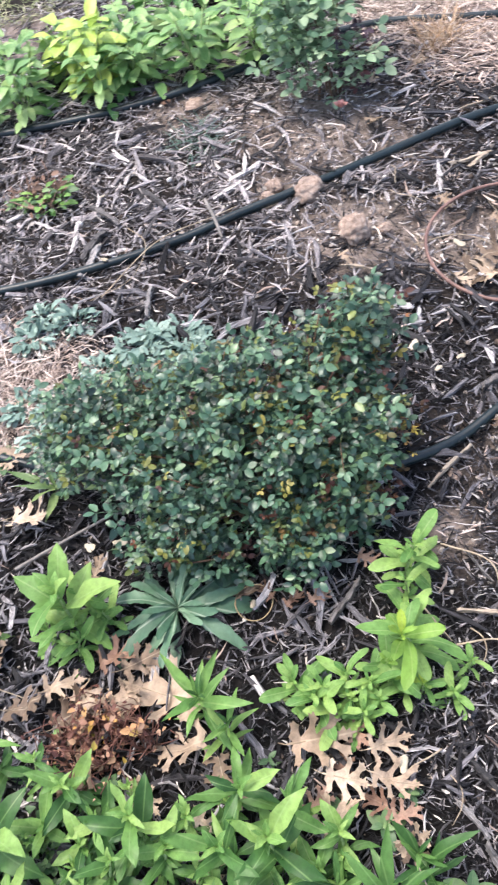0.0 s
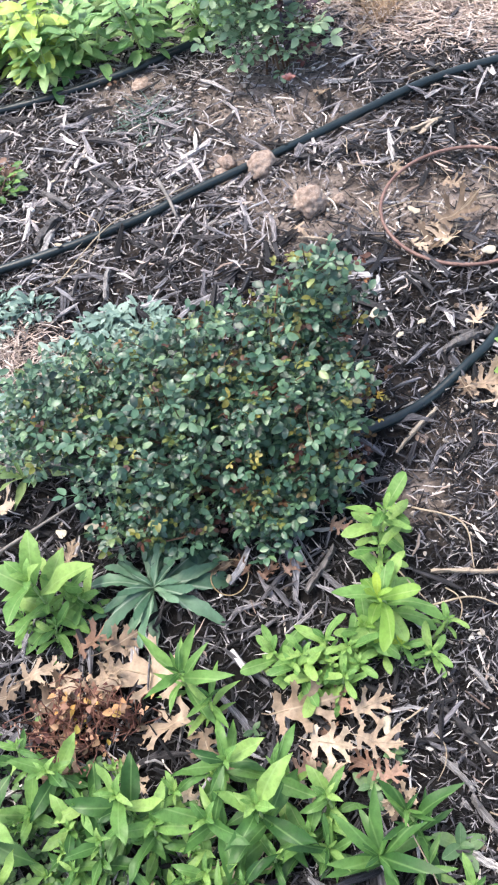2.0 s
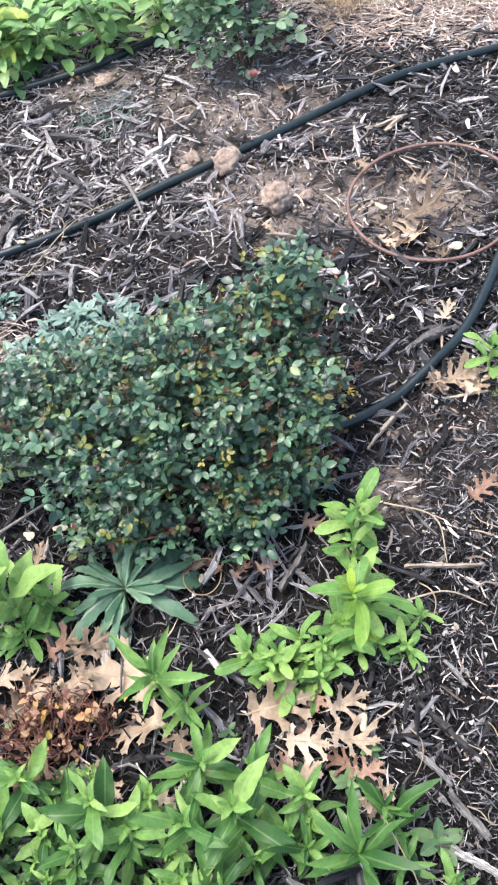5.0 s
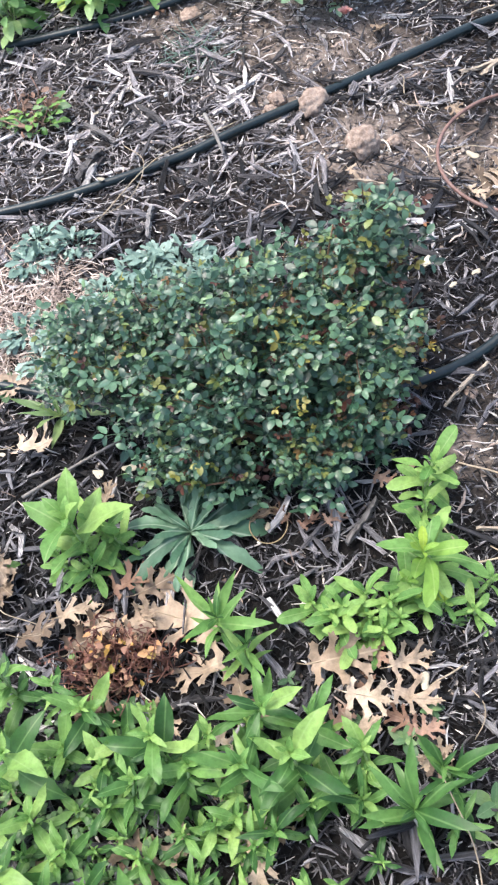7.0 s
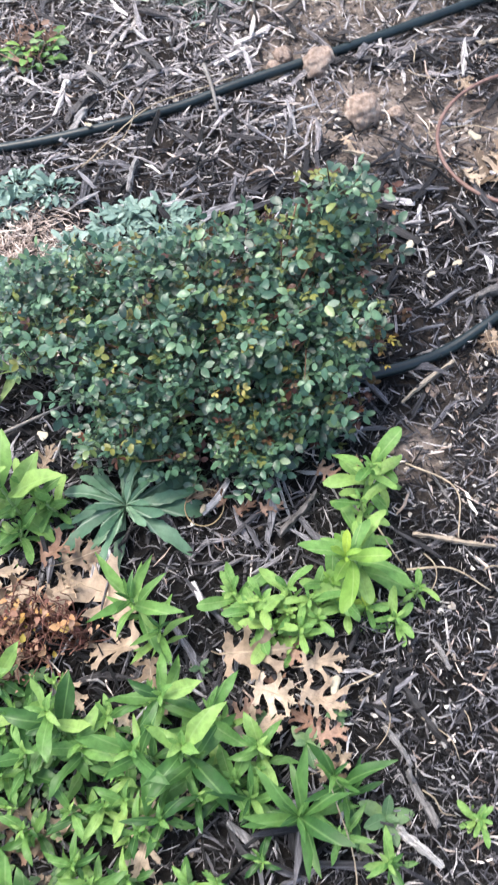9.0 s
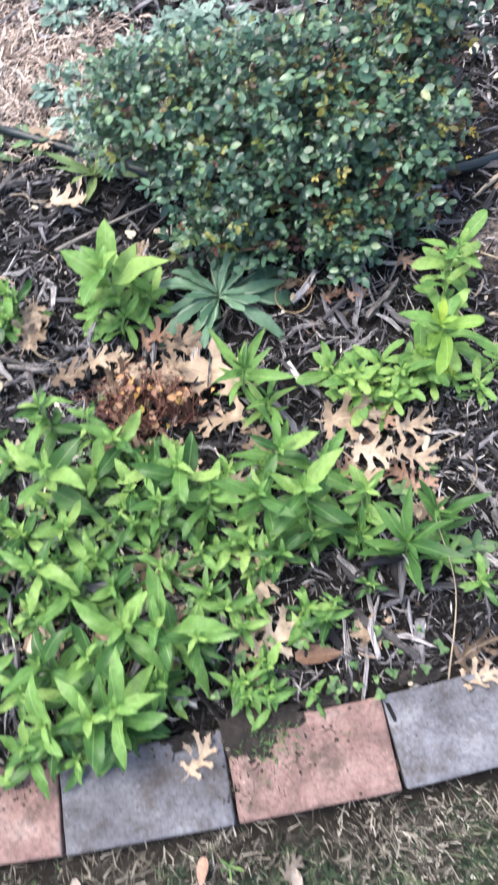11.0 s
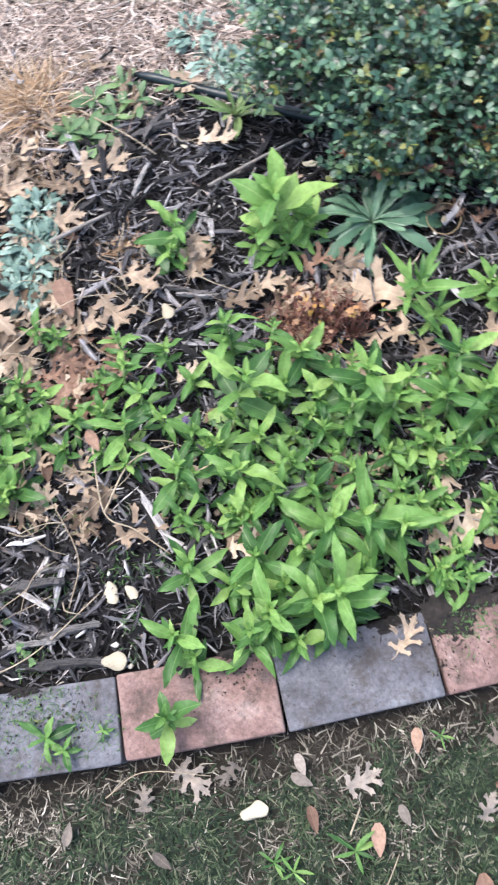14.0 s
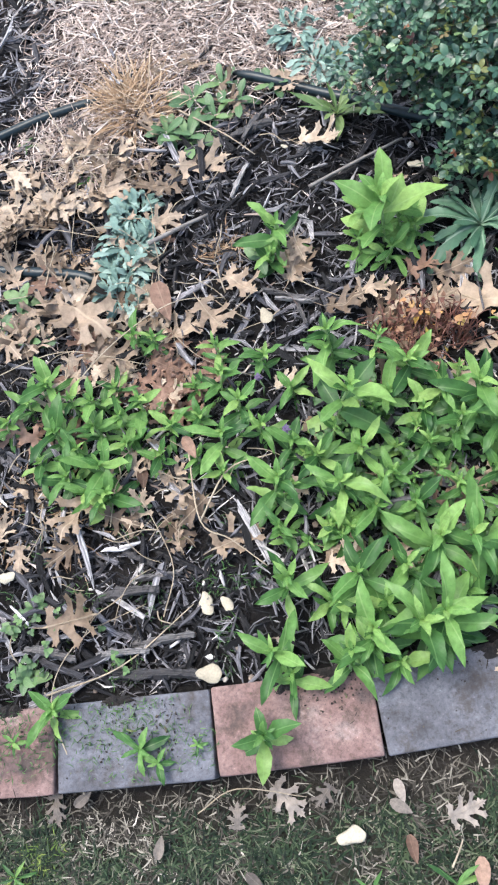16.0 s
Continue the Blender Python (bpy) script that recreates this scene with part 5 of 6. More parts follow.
def russet():
    """Several dying crowns side by side, each a spray of thin bent stems with curled leaves at their ends."""
    rng = random.Random(77)
    x0, y0 = -0.238, 0.305
    root = thing("russet_plant", (x0, y0, bed_height(x0, y0)), "dying russet and orange plant with thin red stems among oak leaves", "plant")
    leaf = blade(0.36, ovate, 4, 0.5, 0.3, 0.05, 1, rng)
    bits = []
    crowns = [(-0.055, 0.012, 30), (-0.02, 0.025, 34), (0.015, 0.005, 36), (0.045, -0.015, 28), (-0.01, -0.03, 30), (-0.045, -0.025, 16)]
    for cx, cy, n in crowns:
        for k in range(n):
            a, q = rng.uniform(0, 6.28), rng.uniform(0.006, 0.045)
            e = Vector((cx + q * math.cos(a), cy + q * math.sin(a), rng.uniform(0.022, 0.082)))
            b = Vector((cx + rng.gauss(0, 0.006), cy + rng.gauss(0, 0.006), -0.004))
            bend = b.lerp(e, 0.55) + Vector((rng.gauss(0, 0.010), rng.gauss(0, 0.010), 0.012))
            part("stem", mesh_of("stem", tube(spline([b, bend, e], 3), 0.0010, 4, 0.6), M_RUSSET_STEM), root)
            for _ in range(rng.choice((0, 1, 1, 2, 3))):
                at = b.lerp(e, rng.uniform(0.5, 1.05)) + Vector((rng.gauss(0, 0.004), rng.gauss(0, 0.004), 0))
                bits.append((leaf, aim(at, [rng.gauss(0, 1), rng.gauss(0, 1), rng.uniform(-0.3, 0.9)], rng.uniform(-60, 60), rng.uniform(0.004, 0.012))))
    amber = leaf_set("amber", [leaf], M_AMBER)
    for cx, cy in ((0.045, -0.005), (0.038, -0.016), (-0.02, 0.02)):
        for k in range(3):
            a = 1.6 * k + rng.uniform(-0.4, 0.4)
            part("leaf", amber[0], root, aim((cx + rng.gauss(0, 0.006), cy + rng.gauss(0, 0.006), rng.uniform(0.05, 0.075)), (math.cos(a), math.sin(a), 0.3), rng.uniform(-30, 30), rng.uniform(0.007, 0.013)), "amber leaf")
    part("foliage", mesh_of("foliage", joined(bits), M_SEDUM), root, None, "small orange and dark red leaves", "stuff")


russet()

# ---- dry and fine grass ----


def blades(rng, n, spread, length, width, arch, up, joints=(0, 0.4, 0.75, 1.0)):
    """Grass blades of a few joints, strewn over spread = (x0, x1, y0, y1)."""
    x0, x1, y0, y1 = spread
    x, y = rng.uniform(x0, x1, n), rng.uniform(y0, y1, n)
    z = np.array([bed_height(a, b) for a, b in zip(x, y)])
    L = length * rng.uniform(0.5, 1.3, n)
    a = rng.uniform(0, 2 * np.pi, n)
    curve = rng.normal(0, 0.5, n)
    lift = rng.uniform(*up, n)
    last = len(joints) - 1
    size = 2 * last + 1
    V = np.zeros((n, size, 3))
    for i, s in enumerate(joints):
        h = np.cos(lift) * s + arch * s * s
        v = np.sin(lift) * s - arch * s * s * 0.8
        way = a + curve * s
        px, py, pz = x + L * h * np.cos(way), y + L * h * np.sin(way), z - 0.003 + np.maximum(L * v, 0.001 * (i + 1))
        w = width * (1 - 0.8 * s * s)
        if i < last:
            for k in (0, 1):
                V[:, 2 * i + k] = np.stack([px - (2 * k - 1) * w * np.sin(way), py + (2 * k - 1) * w * np.cos(way), pz], 1)
        else:
            V[:, size - 1] = np.stack([px, py, pz], 1)
    return V.reshape(-1, 3), blade_faces(n, size)


def blade_faces(n, size):
    faces = []
    for b in range(0, size * n, size):
        faces += [(b + k, b + k + 1, b + k + 3, b + k + 2) for k in range(0, size - 3, 2)]
        faces.append((b + size - 3, b + size - 2, b + size - 1))
    return faces


def tuft(name, x, y, n, length, r, material, label, seed, up=(0.3, 1.2)):
    rng = np.random.default_rng(seed)
    root = thing(name, (x, y, 0), label, "grass")
    raw = blades(rng, n, (x - r, x + r, y - r, y + r), length, 0.0015, 0.25, up)
    part("blades", mesh_of("blades", (raw[0] - np.array([x, y, 0]), raw[1]), material), root, None, "", "stuff")


def stubble(x, y):
    rng = random.Random(14)
    root = thing("cut_back_plant", (x, y, bed_height(x, y)), "cut-back plant of brown stubs with green leaves sprouting at its foot", "plant")
    for k in range(64):
        a, q = rng.uniform(0, 6.28), 0.055 * math.sqrt(rng.random())
        b = Vector((q * math.cos(a), q * math.sin(a), -0.005))
        e = b + Vector((rng.gauss(0, 0.022), rng.gauss(0, 0.022), rng.uniform(0.015, 0.060)))
        bend = b.lerp(e, 0.5) + Vector((rng.gauss(0, 0.005), rng.gauss(0, 0.005), 0.004))
        part("stem", mesh_of("stem", tube([b, bend, e], rng.uniform(0.0008, 0.0026), 5, 0.6), M_BROWNSTEM), root)
    dead = leaf_set("ovate", OVATE, M_BROWNLEAF)
    for k in range(34):
        a, q = rng.uniform(0, 6.28), 0.07 * math.sqrt(rng.random())
        part("leaf", rng.choice(dead), root, aim((q * math.cos(a), q * math.sin(a), rng.uniform(0.012, 0.045)), (rng.gauss(0, 1), rng.gauss(0, 1), rng.uniform(-0.2, 0.9)), rng.uniform(-60, 60), rng.uniform(0.008, 0.020)), "withered brown leaf")
    leaves = leaf_set("ovate", OVATE, M_SPOON) + leaf_set("ovate", OVATE, M_WEED_LIGHT)
    for k in range(70):
        a = rng.uniform(2.9, 6.5)
        q = rng.uniform(0.01, 0.065)
        part("leaf", rng.choice(leaves), root, aim((q * math.cos(a), q * math.sin(a), rng.uniform(0.01, 0.04)), (math.cos(a), math.sin(a), rng.uniform(0.1, 0.9)), rng.uniform(-30, 30), rng.uniform(0.014, 0.030)))


tuft("dry_grass", -0.600, 0.812, 460, 0.070, 0.032, M_DRYBLADE, "clump of dry tan grass beside the hose", 1)
tuft("dry_grass", 0.675, 1.66, 200, 0.09, 0.04, M_DRYBLADE, "clump of dry tan grass at the back of the bed", 2)
stubble(-0.268, 1.455)
tuft("fine_grass", 0.085, 1.525, 90, 0.065, 0.032, M_SILVER, "sparse tuft of thin grey-green grass in the mulch", 4, (0.1, 0.9))
tuft("dry_grass", -0.66, 0.66, 130, 0.06, 0.06, M_DRYBLADE, "flattened dry grass among oak leaves", 5, (0.02, 0.4))
tuft("dry_grass", -0.72, 0.60, 110, 0.06, 0.07, M_DRYBLADE, "flattened dry grass among oak leaves", 6, (0.02, 0.3))
tuft("dry_grass", -0.49, 0.51, 70, 0.035, 0.02, M_DRYBLADE, "small brown withered tuft beside a green weed", 8, (0.3, 1.2))
tuft("dry_grass", -0.80, 0.17, 110, 0.06, 0.05, M_DRYBLADE, "tangle of dry yellow stems beside the weeds", 7, (0.02, 0.5))

# ---- oak leaves ----


def oak_shape(seed):
    """A dry oak leaf along x, one long: bristle-tipped lobes with deep rounded bays between them, curled, on a stalk."""
    rng = random.Random(seed)
    curl, twist, cup = rng.uniform(-0.5, 0.8), rng.uniform(-0.7, 0.7), rng.uniform(0.2, 1.5)
    body, wide = rng.uniform(0.05, 0.095), rng.uniform(1.0, 1.35)

    def half(side):
        pts = [(0.02, 0.012), (0.10, 0.02)]
        for x0, deg, reach in ((0.14, 80, 0.27), (0.36, 62, 0.40), (0.60, 45, 0.36)):
            a = radians(deg + rng.uniform(-7, 7))
            r = reach * rng.uniform(0.85, 1.12)
            u, v = Vector((math.cos(a), math.sin(a))), Vector((math.sin(a), -math.cos(a)))
            root = Vector((x0, 0.03))
            for along, across in ((0.16, 0.070), (0.30, 0.050), (0.48, 0.040), (0.68, 0.046), (0.88, 0.074), (0.85, 0.034), (1.0, 0.006), (0.85, -0.028), (0.80, -0.064), (0.64, -0.042), (0.46, -0.038), (0.30, -0.046), (0.18, -0.066)):
                p = root + r * along * u - wide * (0.85 + 0.3 * rng.random()) * across * v
                pts.append((p.x, max(body, p.y)))
        pts += [(0.76, body), (0.80, 0.055), (0.86, 0.115), (0.875, 0.045), (0.93, 0.07), (0.93, 0.025)]
        return [(x, side * y) for x, y in pts]

    bm = bmesh.new()
    outline = [(0.0, 0.0), *half(-1), (1.02, 0.0), *reversed(half(1))]
    bm.faces.new([bm.verts.new((x, y, 0)) for x, y in outline])
    bm.normal_update()
    bmesh.ops.triangulate(bm, faces=bm.faces[:], ngon_method="EAR_CLIP")
    for k in range(1, 10):
        bmesh.ops.bisect_plane(bm, geom=bm.verts[:] + bm.edges[:] + bm.faces[:], plane_co=(k / 10, 0, 0), plane_no=(1, 0, 0))
    for y in (-0.2, -0.1, 0, 0.1, 0.2):
        bmesh.ops.bisect_plane(bm, geom=bm.verts[:] + bm.edges[:] + bm.faces[:], plane_co=(0, y, 0), plane_no=(0, 1, 0))

    def bent(x, y):
        return (x, y, curl * (x - 0.4) ** 2 + twist * (x - 0.4) * y + cup * y * y + 0.15 * abs(y) * (cup - 0.3) + 0.035 * math.sin(9 * x + 7 * y + seed) + 0.03 * math.sin(15 * x - 11 * y + 2 * seed))

    for v in bm.verts:
        v.co = bent(v.co.x, v.co.y)
    bm.normal_update()
    bm.verts.index_update()
    raw = np.array([v.co[:] for v in bm.verts]), [tuple(v.index for v in f.verts) for f in bm.faces]
    bm.free()
    stalk = tube([bent(-0.14, 0.03), bent(0.0, 0), bent(0.5, 0), bent(0.95, 0)], 0.010, 4, 0.4)
    return joined([(raw, Matrix()), (stalk, Matrix())])


def plain_leaf(seed):
    rng = random.Random(seed)
    return blade(0.24, ovate, 6, rng.uniform(0.2, 0.7), rng.uniform(-0.2, 0.3), 0.02, 2, rng)


OAK = [mesh_of("oak_leaf", oak_shape(k), M_OAK) for k in range(9)]
OAK_BROWN = [mesh_of("oak_leaf", oak_shape(k + 30), M_BROWNLEAF) for k in range(3)]
OAK_GREY = [mesh_of("oak_leaf", oak_shape(k + 40), M_GREYLEAF) for k in range(2)]
PLAIN_BROWN = [mesh_of("fallen_leaf", plain_leaf(k + 50), M_BROWNLEAF) for k in range(3)]
PLAIN_GREY = [mesh_of("fallen_leaf", plain_leaf(k + 60), M_GREYLEAF) for k in range(3)]
LEAF_RNG = random.Random(9)


def oak_leaves(rows, label, meshes=OAK, name="oak_leaf", grow=1.15, lift=0.013):
    rng = LEAF_RNG
    for x, y, turn, size in rows:
        s = max(size, 0.03) * grow
        on_lawn = y < -0.19 and meshes is OAK
        a = radians(turn)
        z = bed_height(x, y) + (lift if y > -0.16 else 0.012) + rng.uniform(0, 0.006)
        solo(name, rng.choice(OAK_GREY if on_lawn else meshes), pose(x - 0.5 * s * math.cos(a), y - 0.5 * s * math.sin(a), z, rng.uniform(-24, 24), rng.uniform(-18, 10), turn) @ Matrix.Scale(s, 4),
             label, "leaf", "fallen leaves")


oak_leaves([(-0.321, 0.653, -18, 0.071), (-0.160, 0.344, 151, 0.115), (-0.151, 0.272, -173, 0.081), (-0.274, 0.263, -125, 0.062), (-0.332, 0.367, -3, 0.063), (-0.107, 0.229, -87, 0.055),
            (0.017, 0.239, -8, 0.082), (0.093, 0.219, 5, 0.055), (0.086, 0.175, -31, 0.059), (0.038, 0.188, -30, 0.062), (0.014, 0.154, 20, 0.062), (0.085, 0.098, -73, 0.044), (-0.383, 0.474, -82, 0.054),
            (-0.029, 0.454, 17, 0.044), (-0.227, 0.544, 59, 0.041), (-0.257, 0.354, -61, 0.062), (-0.183, 0.392, 13, 0.058), (-0.290, 0.389, 3, 0.060), (-0.203, 0.227, -57, 0.054), (-0.138, 0.184, -45, 0.041)],
           "curled pale tan oak leaf lying near the russet plant", OAK, "oak_leaf", 1.05, 0.020)
oak_leaves([(-0.501, 0.665, -2, 0.075), (-0.392, 0.457, 60, 0.059), (-0.475, 0.440, -47, 0.062), (-0.522, 0.397, -60, 0.066), (-0.569, 0.390, 15, 0.062), (-0.654, 0.649, -7, 0.080), (-0.597, 0.688, -3, 0.060),
            (-0.700, 0.726, -59, 0.055), (-0.710, 0.445, -50, 0.118), (-0.776, 0.417, 39, 0.045), (-0.734, 0.331, -39, 0.050), (-0.454, 0.812, 97, 0.074), (-0.551, 0.859, -45, 0.055), (-0.494, 0.854, -72, 0.05),
            (-0.429, 0.759, -53, 0.045), (-0.349, 0.776, -83, 0.062), (-0.795, 0.713, -52, 0.071), (-0.799, 0.654, -2, 0.060), (-0.781, 0.698, 7, 0.060), (-0.749, 0.619, -3, 0.060)],
           "dry tan oak leaf lying on mulch and dead grass")
oak_leaves([(-0.720, 0.649, -47, 0.075), (-0.796, 0.446, -54, 0.06), (-0.823, 0.419, -59, 0.065), (-0.692, 0.348, -45, 0.065), (-0.665, 0.366, -51, 0.071), (-0.666, 0.334, 34, 0.055), (-0.762, 0.550, -50, 0.055),
            (-0.724, 0.522, -44, 0.06), (-0.595, 0.288, -43, 0.055), (-0.531, 0.074, 17, 0.07), (-0.739, 0.143, -122, 0.08), (-0.657, 0.136, 57, 0.05), (-0.597, 0.144, -77, 0.068), (-0.605, 0.177, 17, 0.04),
            (-0.750, 0.005, 1, 0.079), (-0.805, 0.188, -22, 0.05), (-0.847, 0.144, 73, 0.04), (-0.211, 0.092, -146, 0.045), (-0.433, 0.279, 4, 0.04)],
           "dry tan oak leaf among green weeds")
oak_leaves([(-0.523, -0.241, -51, 0.048), (-0.480, -0.242, -137, 0.03), (-0.804, -0.212, -88, 0.035), (-0.187, -0.334, 55, 0.036), (-0.15, -0.26, 40, 0.03)],
           "small dry oak leaf on the thin lawn")
oak_leaves([(-0.123, -0.014, 29, 0.07), (-0.160, -0.056, 31, 0.04), (0.100, -0.065, 22, 0.055), (0.098, -0.097, 8, 0.045), (-0.389, 0.455, -52, 0.06), (-0.398, 0.021, -1, 0.05), (-0.243, 0.029, 47, 0.035),
            (-0.130, 0.087, -62, 0.05), (0.088, 0.110, 17, 0.04), (-0.393, 0.028, -26, 0.06)], "tan oak leaf with pointed lobes beneath the weeds")
oak_leaves([(-0.232, -0.13, 48, 0.052)], "yellowed oak leaf lying across a charcoal paver", OAK, "oak_leaf", 1.05, 0.022)
oak_leaves([(0.421, 0.606, -2, 0.07), (0.445, 0.603, 50, 0.079), (0.390, 0.607, -91, 0.05), (0.487, 0.929, 33, 0.119), (0.445, 0.916, -70, 0.056), (0.565, 1.038, -46, 0.05), (0.491, 1.124, -79, 0.05), (0.277, 1.038, -71, 0.05),
            (0.443, 1.411, -86, 0.05), (0.465, 0.728, 46, 0.045), (0.447, 0.585, -107, 0.063), (0.599, 1.592, -49, 0.05), (0.527, 1.68, -90, 0.07), (0.481, 1.574, 45, 0.06), (0.52, 0.87, 100, 0.06)],
           "weathered pale oak leaf beside the copper hoop and hose", OAK, "oak_leaf", 0.92, 0.016)
oak_leaves([(-0.211, 0.407, 9, 0.06), (0.030, 0.424, 23, 0.03), (-0.586, 0.370, 6, 0.06), (-0.587, 0.322, -152, 0.05), (-0.568, 0.282, -131, 0.045), (-0.258, 0.074, -1, 0.05), (-0.60, 0.30, 30, 0.06),
            (-0.62, 0.28, 100, 0.05), (0.033, 1.715, -50, 0.06)], "curled reddish-brown dry leaf in the mulch", OAK_BROWN)
oak_leaves([(-0.080, -0.043, -5, 0.055), (-0.321, -0.345, -100, 0.036), (-0.647, 0.176, -88, 0.032), (-0.03, -0.115, 52, 0.03), (-0.015, -0.175, 27, 0.02)],
           "smooth-edged reddish-brown fallen leaf", PLAIN_BROWN, "fallen_leaf", 1.0)

oak_leaves([(-0.86 + 0.30 * LEAF_RNG.random(), 0.28 + 0.48 * LEAF_RNG.random(), LEAF_RNG.uniform(0, 360), LEAF_RNG.uniform(0.05, 0.08)) for _ in range(54)],
           "crumpled tan oak leaf in a drift of fallen leaves", OAK, "oak_leaf", 1.1, 0.010)
oak_leaves([(-0.84 + 0.30 * LEAF_RNG.random(), 0.25 + 0.40 * LEAF_RNG.random(), LEAF_RNG.uniform(0, 360), LEAF_RNG.uniform(0.045, 0.07)) for _ in range(9)],
           "dark reddish-brown dry leaf in a drift of fallen leaves", OAK_BROWN, "oak_leaf", 1.1, 0.010)
oak_leaves([(-0.31 + 0.19 * LEAF_RNG.random(), 0.24 + 0.16 * LEAF_RNG.random(), LEAF_RNG.uniform(0, 360), LEAF_RNG.uniform(0.05, 0.075)) for _ in range(6)],
           "tan oak leaf heaped round the russet plant", OAK, "oak_leaf", 1.1, 0.008)
oak_leaves([(-0.5 + 0.5 * LEAF_RNG.random(), -0.04 + 0.25 * LEAF_RNG.random(), LEAF_RNG.uniform(0, 360), LEAF_RNG.uniform(0.045, 0.065)) for _ in range(16)],
           "tan oak leaf hidden beneath green weeds", OAK, "oak_leaf", 1.1, 0.006)

oak_leaves([(-0.219, -0.424, -97, 0.050), (-0.158, -0.317, -12, 0.020), (-0.391, -0.310, -85, 0.030), (-0.250, -0.250, -106, 0.016)], "smooth-edged reddish-brown leaf in the thin lawn", PLAIN_BROWN, "fallen_leaf", 1.0)
oak_leaves([(-0.392, -0.249, -79, 0.026), (-0.394, -0.266, -35, 0.032), (-0.574, -0.320, -49, 0.022), (-0.284, -0.327, -78, 0.016), (-0.350, -0.405, -21, 0.018), (-0.148, -0.276, -85, 0.014), (-0.769, -0.205, 30, 0.022), (-0.68, -0.27, 70, 0.016)],
           "small bleached leaf scrap in the thin lawn", PLAIN_GREY, "fallen_leaf", 0.9)
oak_leaves([(-0.322, -0.279, 15, 0.045), (-0.585, -0.25, 80, 0.022)], "weathered grey oak leaf on the thin lawn", OAK_GREY)

oak_leaves([(-0.588, 0.432, -80, 0.062), (-0.575, 0.200, -70, 0.034)], "glossy reddish-brown fallen leaf lying over dry leaves", PLAIN_BROWN, "fallen_leaf", 1.0, 0.040)
oak_leaves([(0.500, 0.935, 60, 0.085), (0.535, 0.958, 12, 0.085)], "bleached tan oak leaf inside the copper hoop", OAK, "oak_leaf", 1.1, 0.018)

oak_leaves([(-0.66 + 0.13 * LEAF_RNG.random(), 0.25 + 0.13 * LEAF_RNG.random(), LEAF_RNG.uniform(0, 360), LEAF_RNG.uniform(0.045, 0.065)) for _ in range(12)],
           "dark reddish-brown dry leaf heaped among green weeds", OAK_BROWN, "oak_leaf", 1.0, 0.018)
oak_leaves([(-0.86 + 0.30 * LEAF_RNG.random(), 0.09 + 0.12 * LEAF_RNG.random(), LEAF_RNG.uniform(0, 360), LEAF_RNG.uniform(0.045, 0.06)) for _ in range(9)],
           "curled tan oak leaf at the foot of green weeds", OAK, "oak_leaf", 1.0, 0.018)

oak_leaves([(0.016, 0.515, 30, 0.045), (0.141, 0.453, -40, 0.040), (0.175, 0.452, 70, 0.036), (0.063, 0.418, 15, 0.036), (0.372, 0.421, 20, 0.050), (-0.005, 0.447, 120, 0.034), (0.035, 0.212, 80, 0.050), (0.062, 0.160, 140, 0.046), (-0.004, 0.175, 40, 0.046), (0.090, 0.140, 10, 0.040), (0.060, 0.235, -60, 0.040)],
           "orange-brown dry leaf lying in dark mulch", OAK_BROWN, "oak_leaf", 1.0, 0.018)

# ---- pale petals ----


def petal_shape(seed):
    rng = random.Random(seed)
    bm = bmesh.new()
    bmesh.ops.create_icosphere(bm, subdivisions=3, radius=0.5)
    for v in bm.verts:
        x, y, z = v.co
        q = Vector((x * 3 + seed * 5, y * 3, 0))
        v.co = (x * (1 + 0.15 * noise.noise(q)), y * 0.58 * (1 + 0.5 * noise.noise(q + Vector((0, 4, 0))) + 0.2 * noise.noise(q * 3)) * (1 + 0.35 * x), z * 0.09 + 0.22 * x * x - 0.3 * y * y + 0.03 * noise.noise(q * 2.2))
    me = bpy.data.meshes.new("pale_petal")
    bm.to_mesh(me)
    bm.free()
    me.shade_smooth()
    me.materials.append(M_PETAL)
    return me


PETALS = [petal_shape(k) for k in range(4)]
for k, (x, y, turn, size) in enumerate([(-0.591, -0.087, -10, 0.038), (-0.583, -0.003, -85, 0.034), (-0.558, -0.007, -59, 0.024), (-0.457, -0.289, 6, 0.038), (-0.447, 0.381, -76, 0.030), (-0.844, 0.077, 7, 0.028), (-0.374, 0.661, -28, 0.012),
                                        (-0.193, 0.579, -10, 0.024), (-0.237, 0.583, -45, 0.022), (0.321, 0.801, 50, 0.026), (-0.153, 1.190, -25, 0.016), (0.473, 1.003, -66, 0.03), (0.546, 0.860, 4, 0.03), (-0.001, 1.225, -5, 0.012),
                                        (0.383, 0.756, 22, 0.018), (0.341, 0.742, 28, 0.016), (0.020, -0.085, 72, 0.02), (-0.026, 0.432, 63, 0.014), (-0.14, 1.41, 20, 0.014), (0.102, 0.19, 70, 0.024), (0.07, 1.43, 30, 0.015)]):
    on_hose = (x, y) in ((-0.153, 1.190), (-0.001, 1.225))
    solo("pale_petal", PETALS[k % 4], pose(x, y, bed_height(x, y) + (0.030 if on_hose else 0.021 if y > -0.15 else 0.014), LEAF_RNG.uniform(-8, 8), LEAF_RNG.uniform(-8, 8), turn) @ Matrix.Scale(size * 0.9, 4),
         "cream-white fallen petal lying on the ground", "petal", "fallen petals")

# ---- single chips and sticks ----


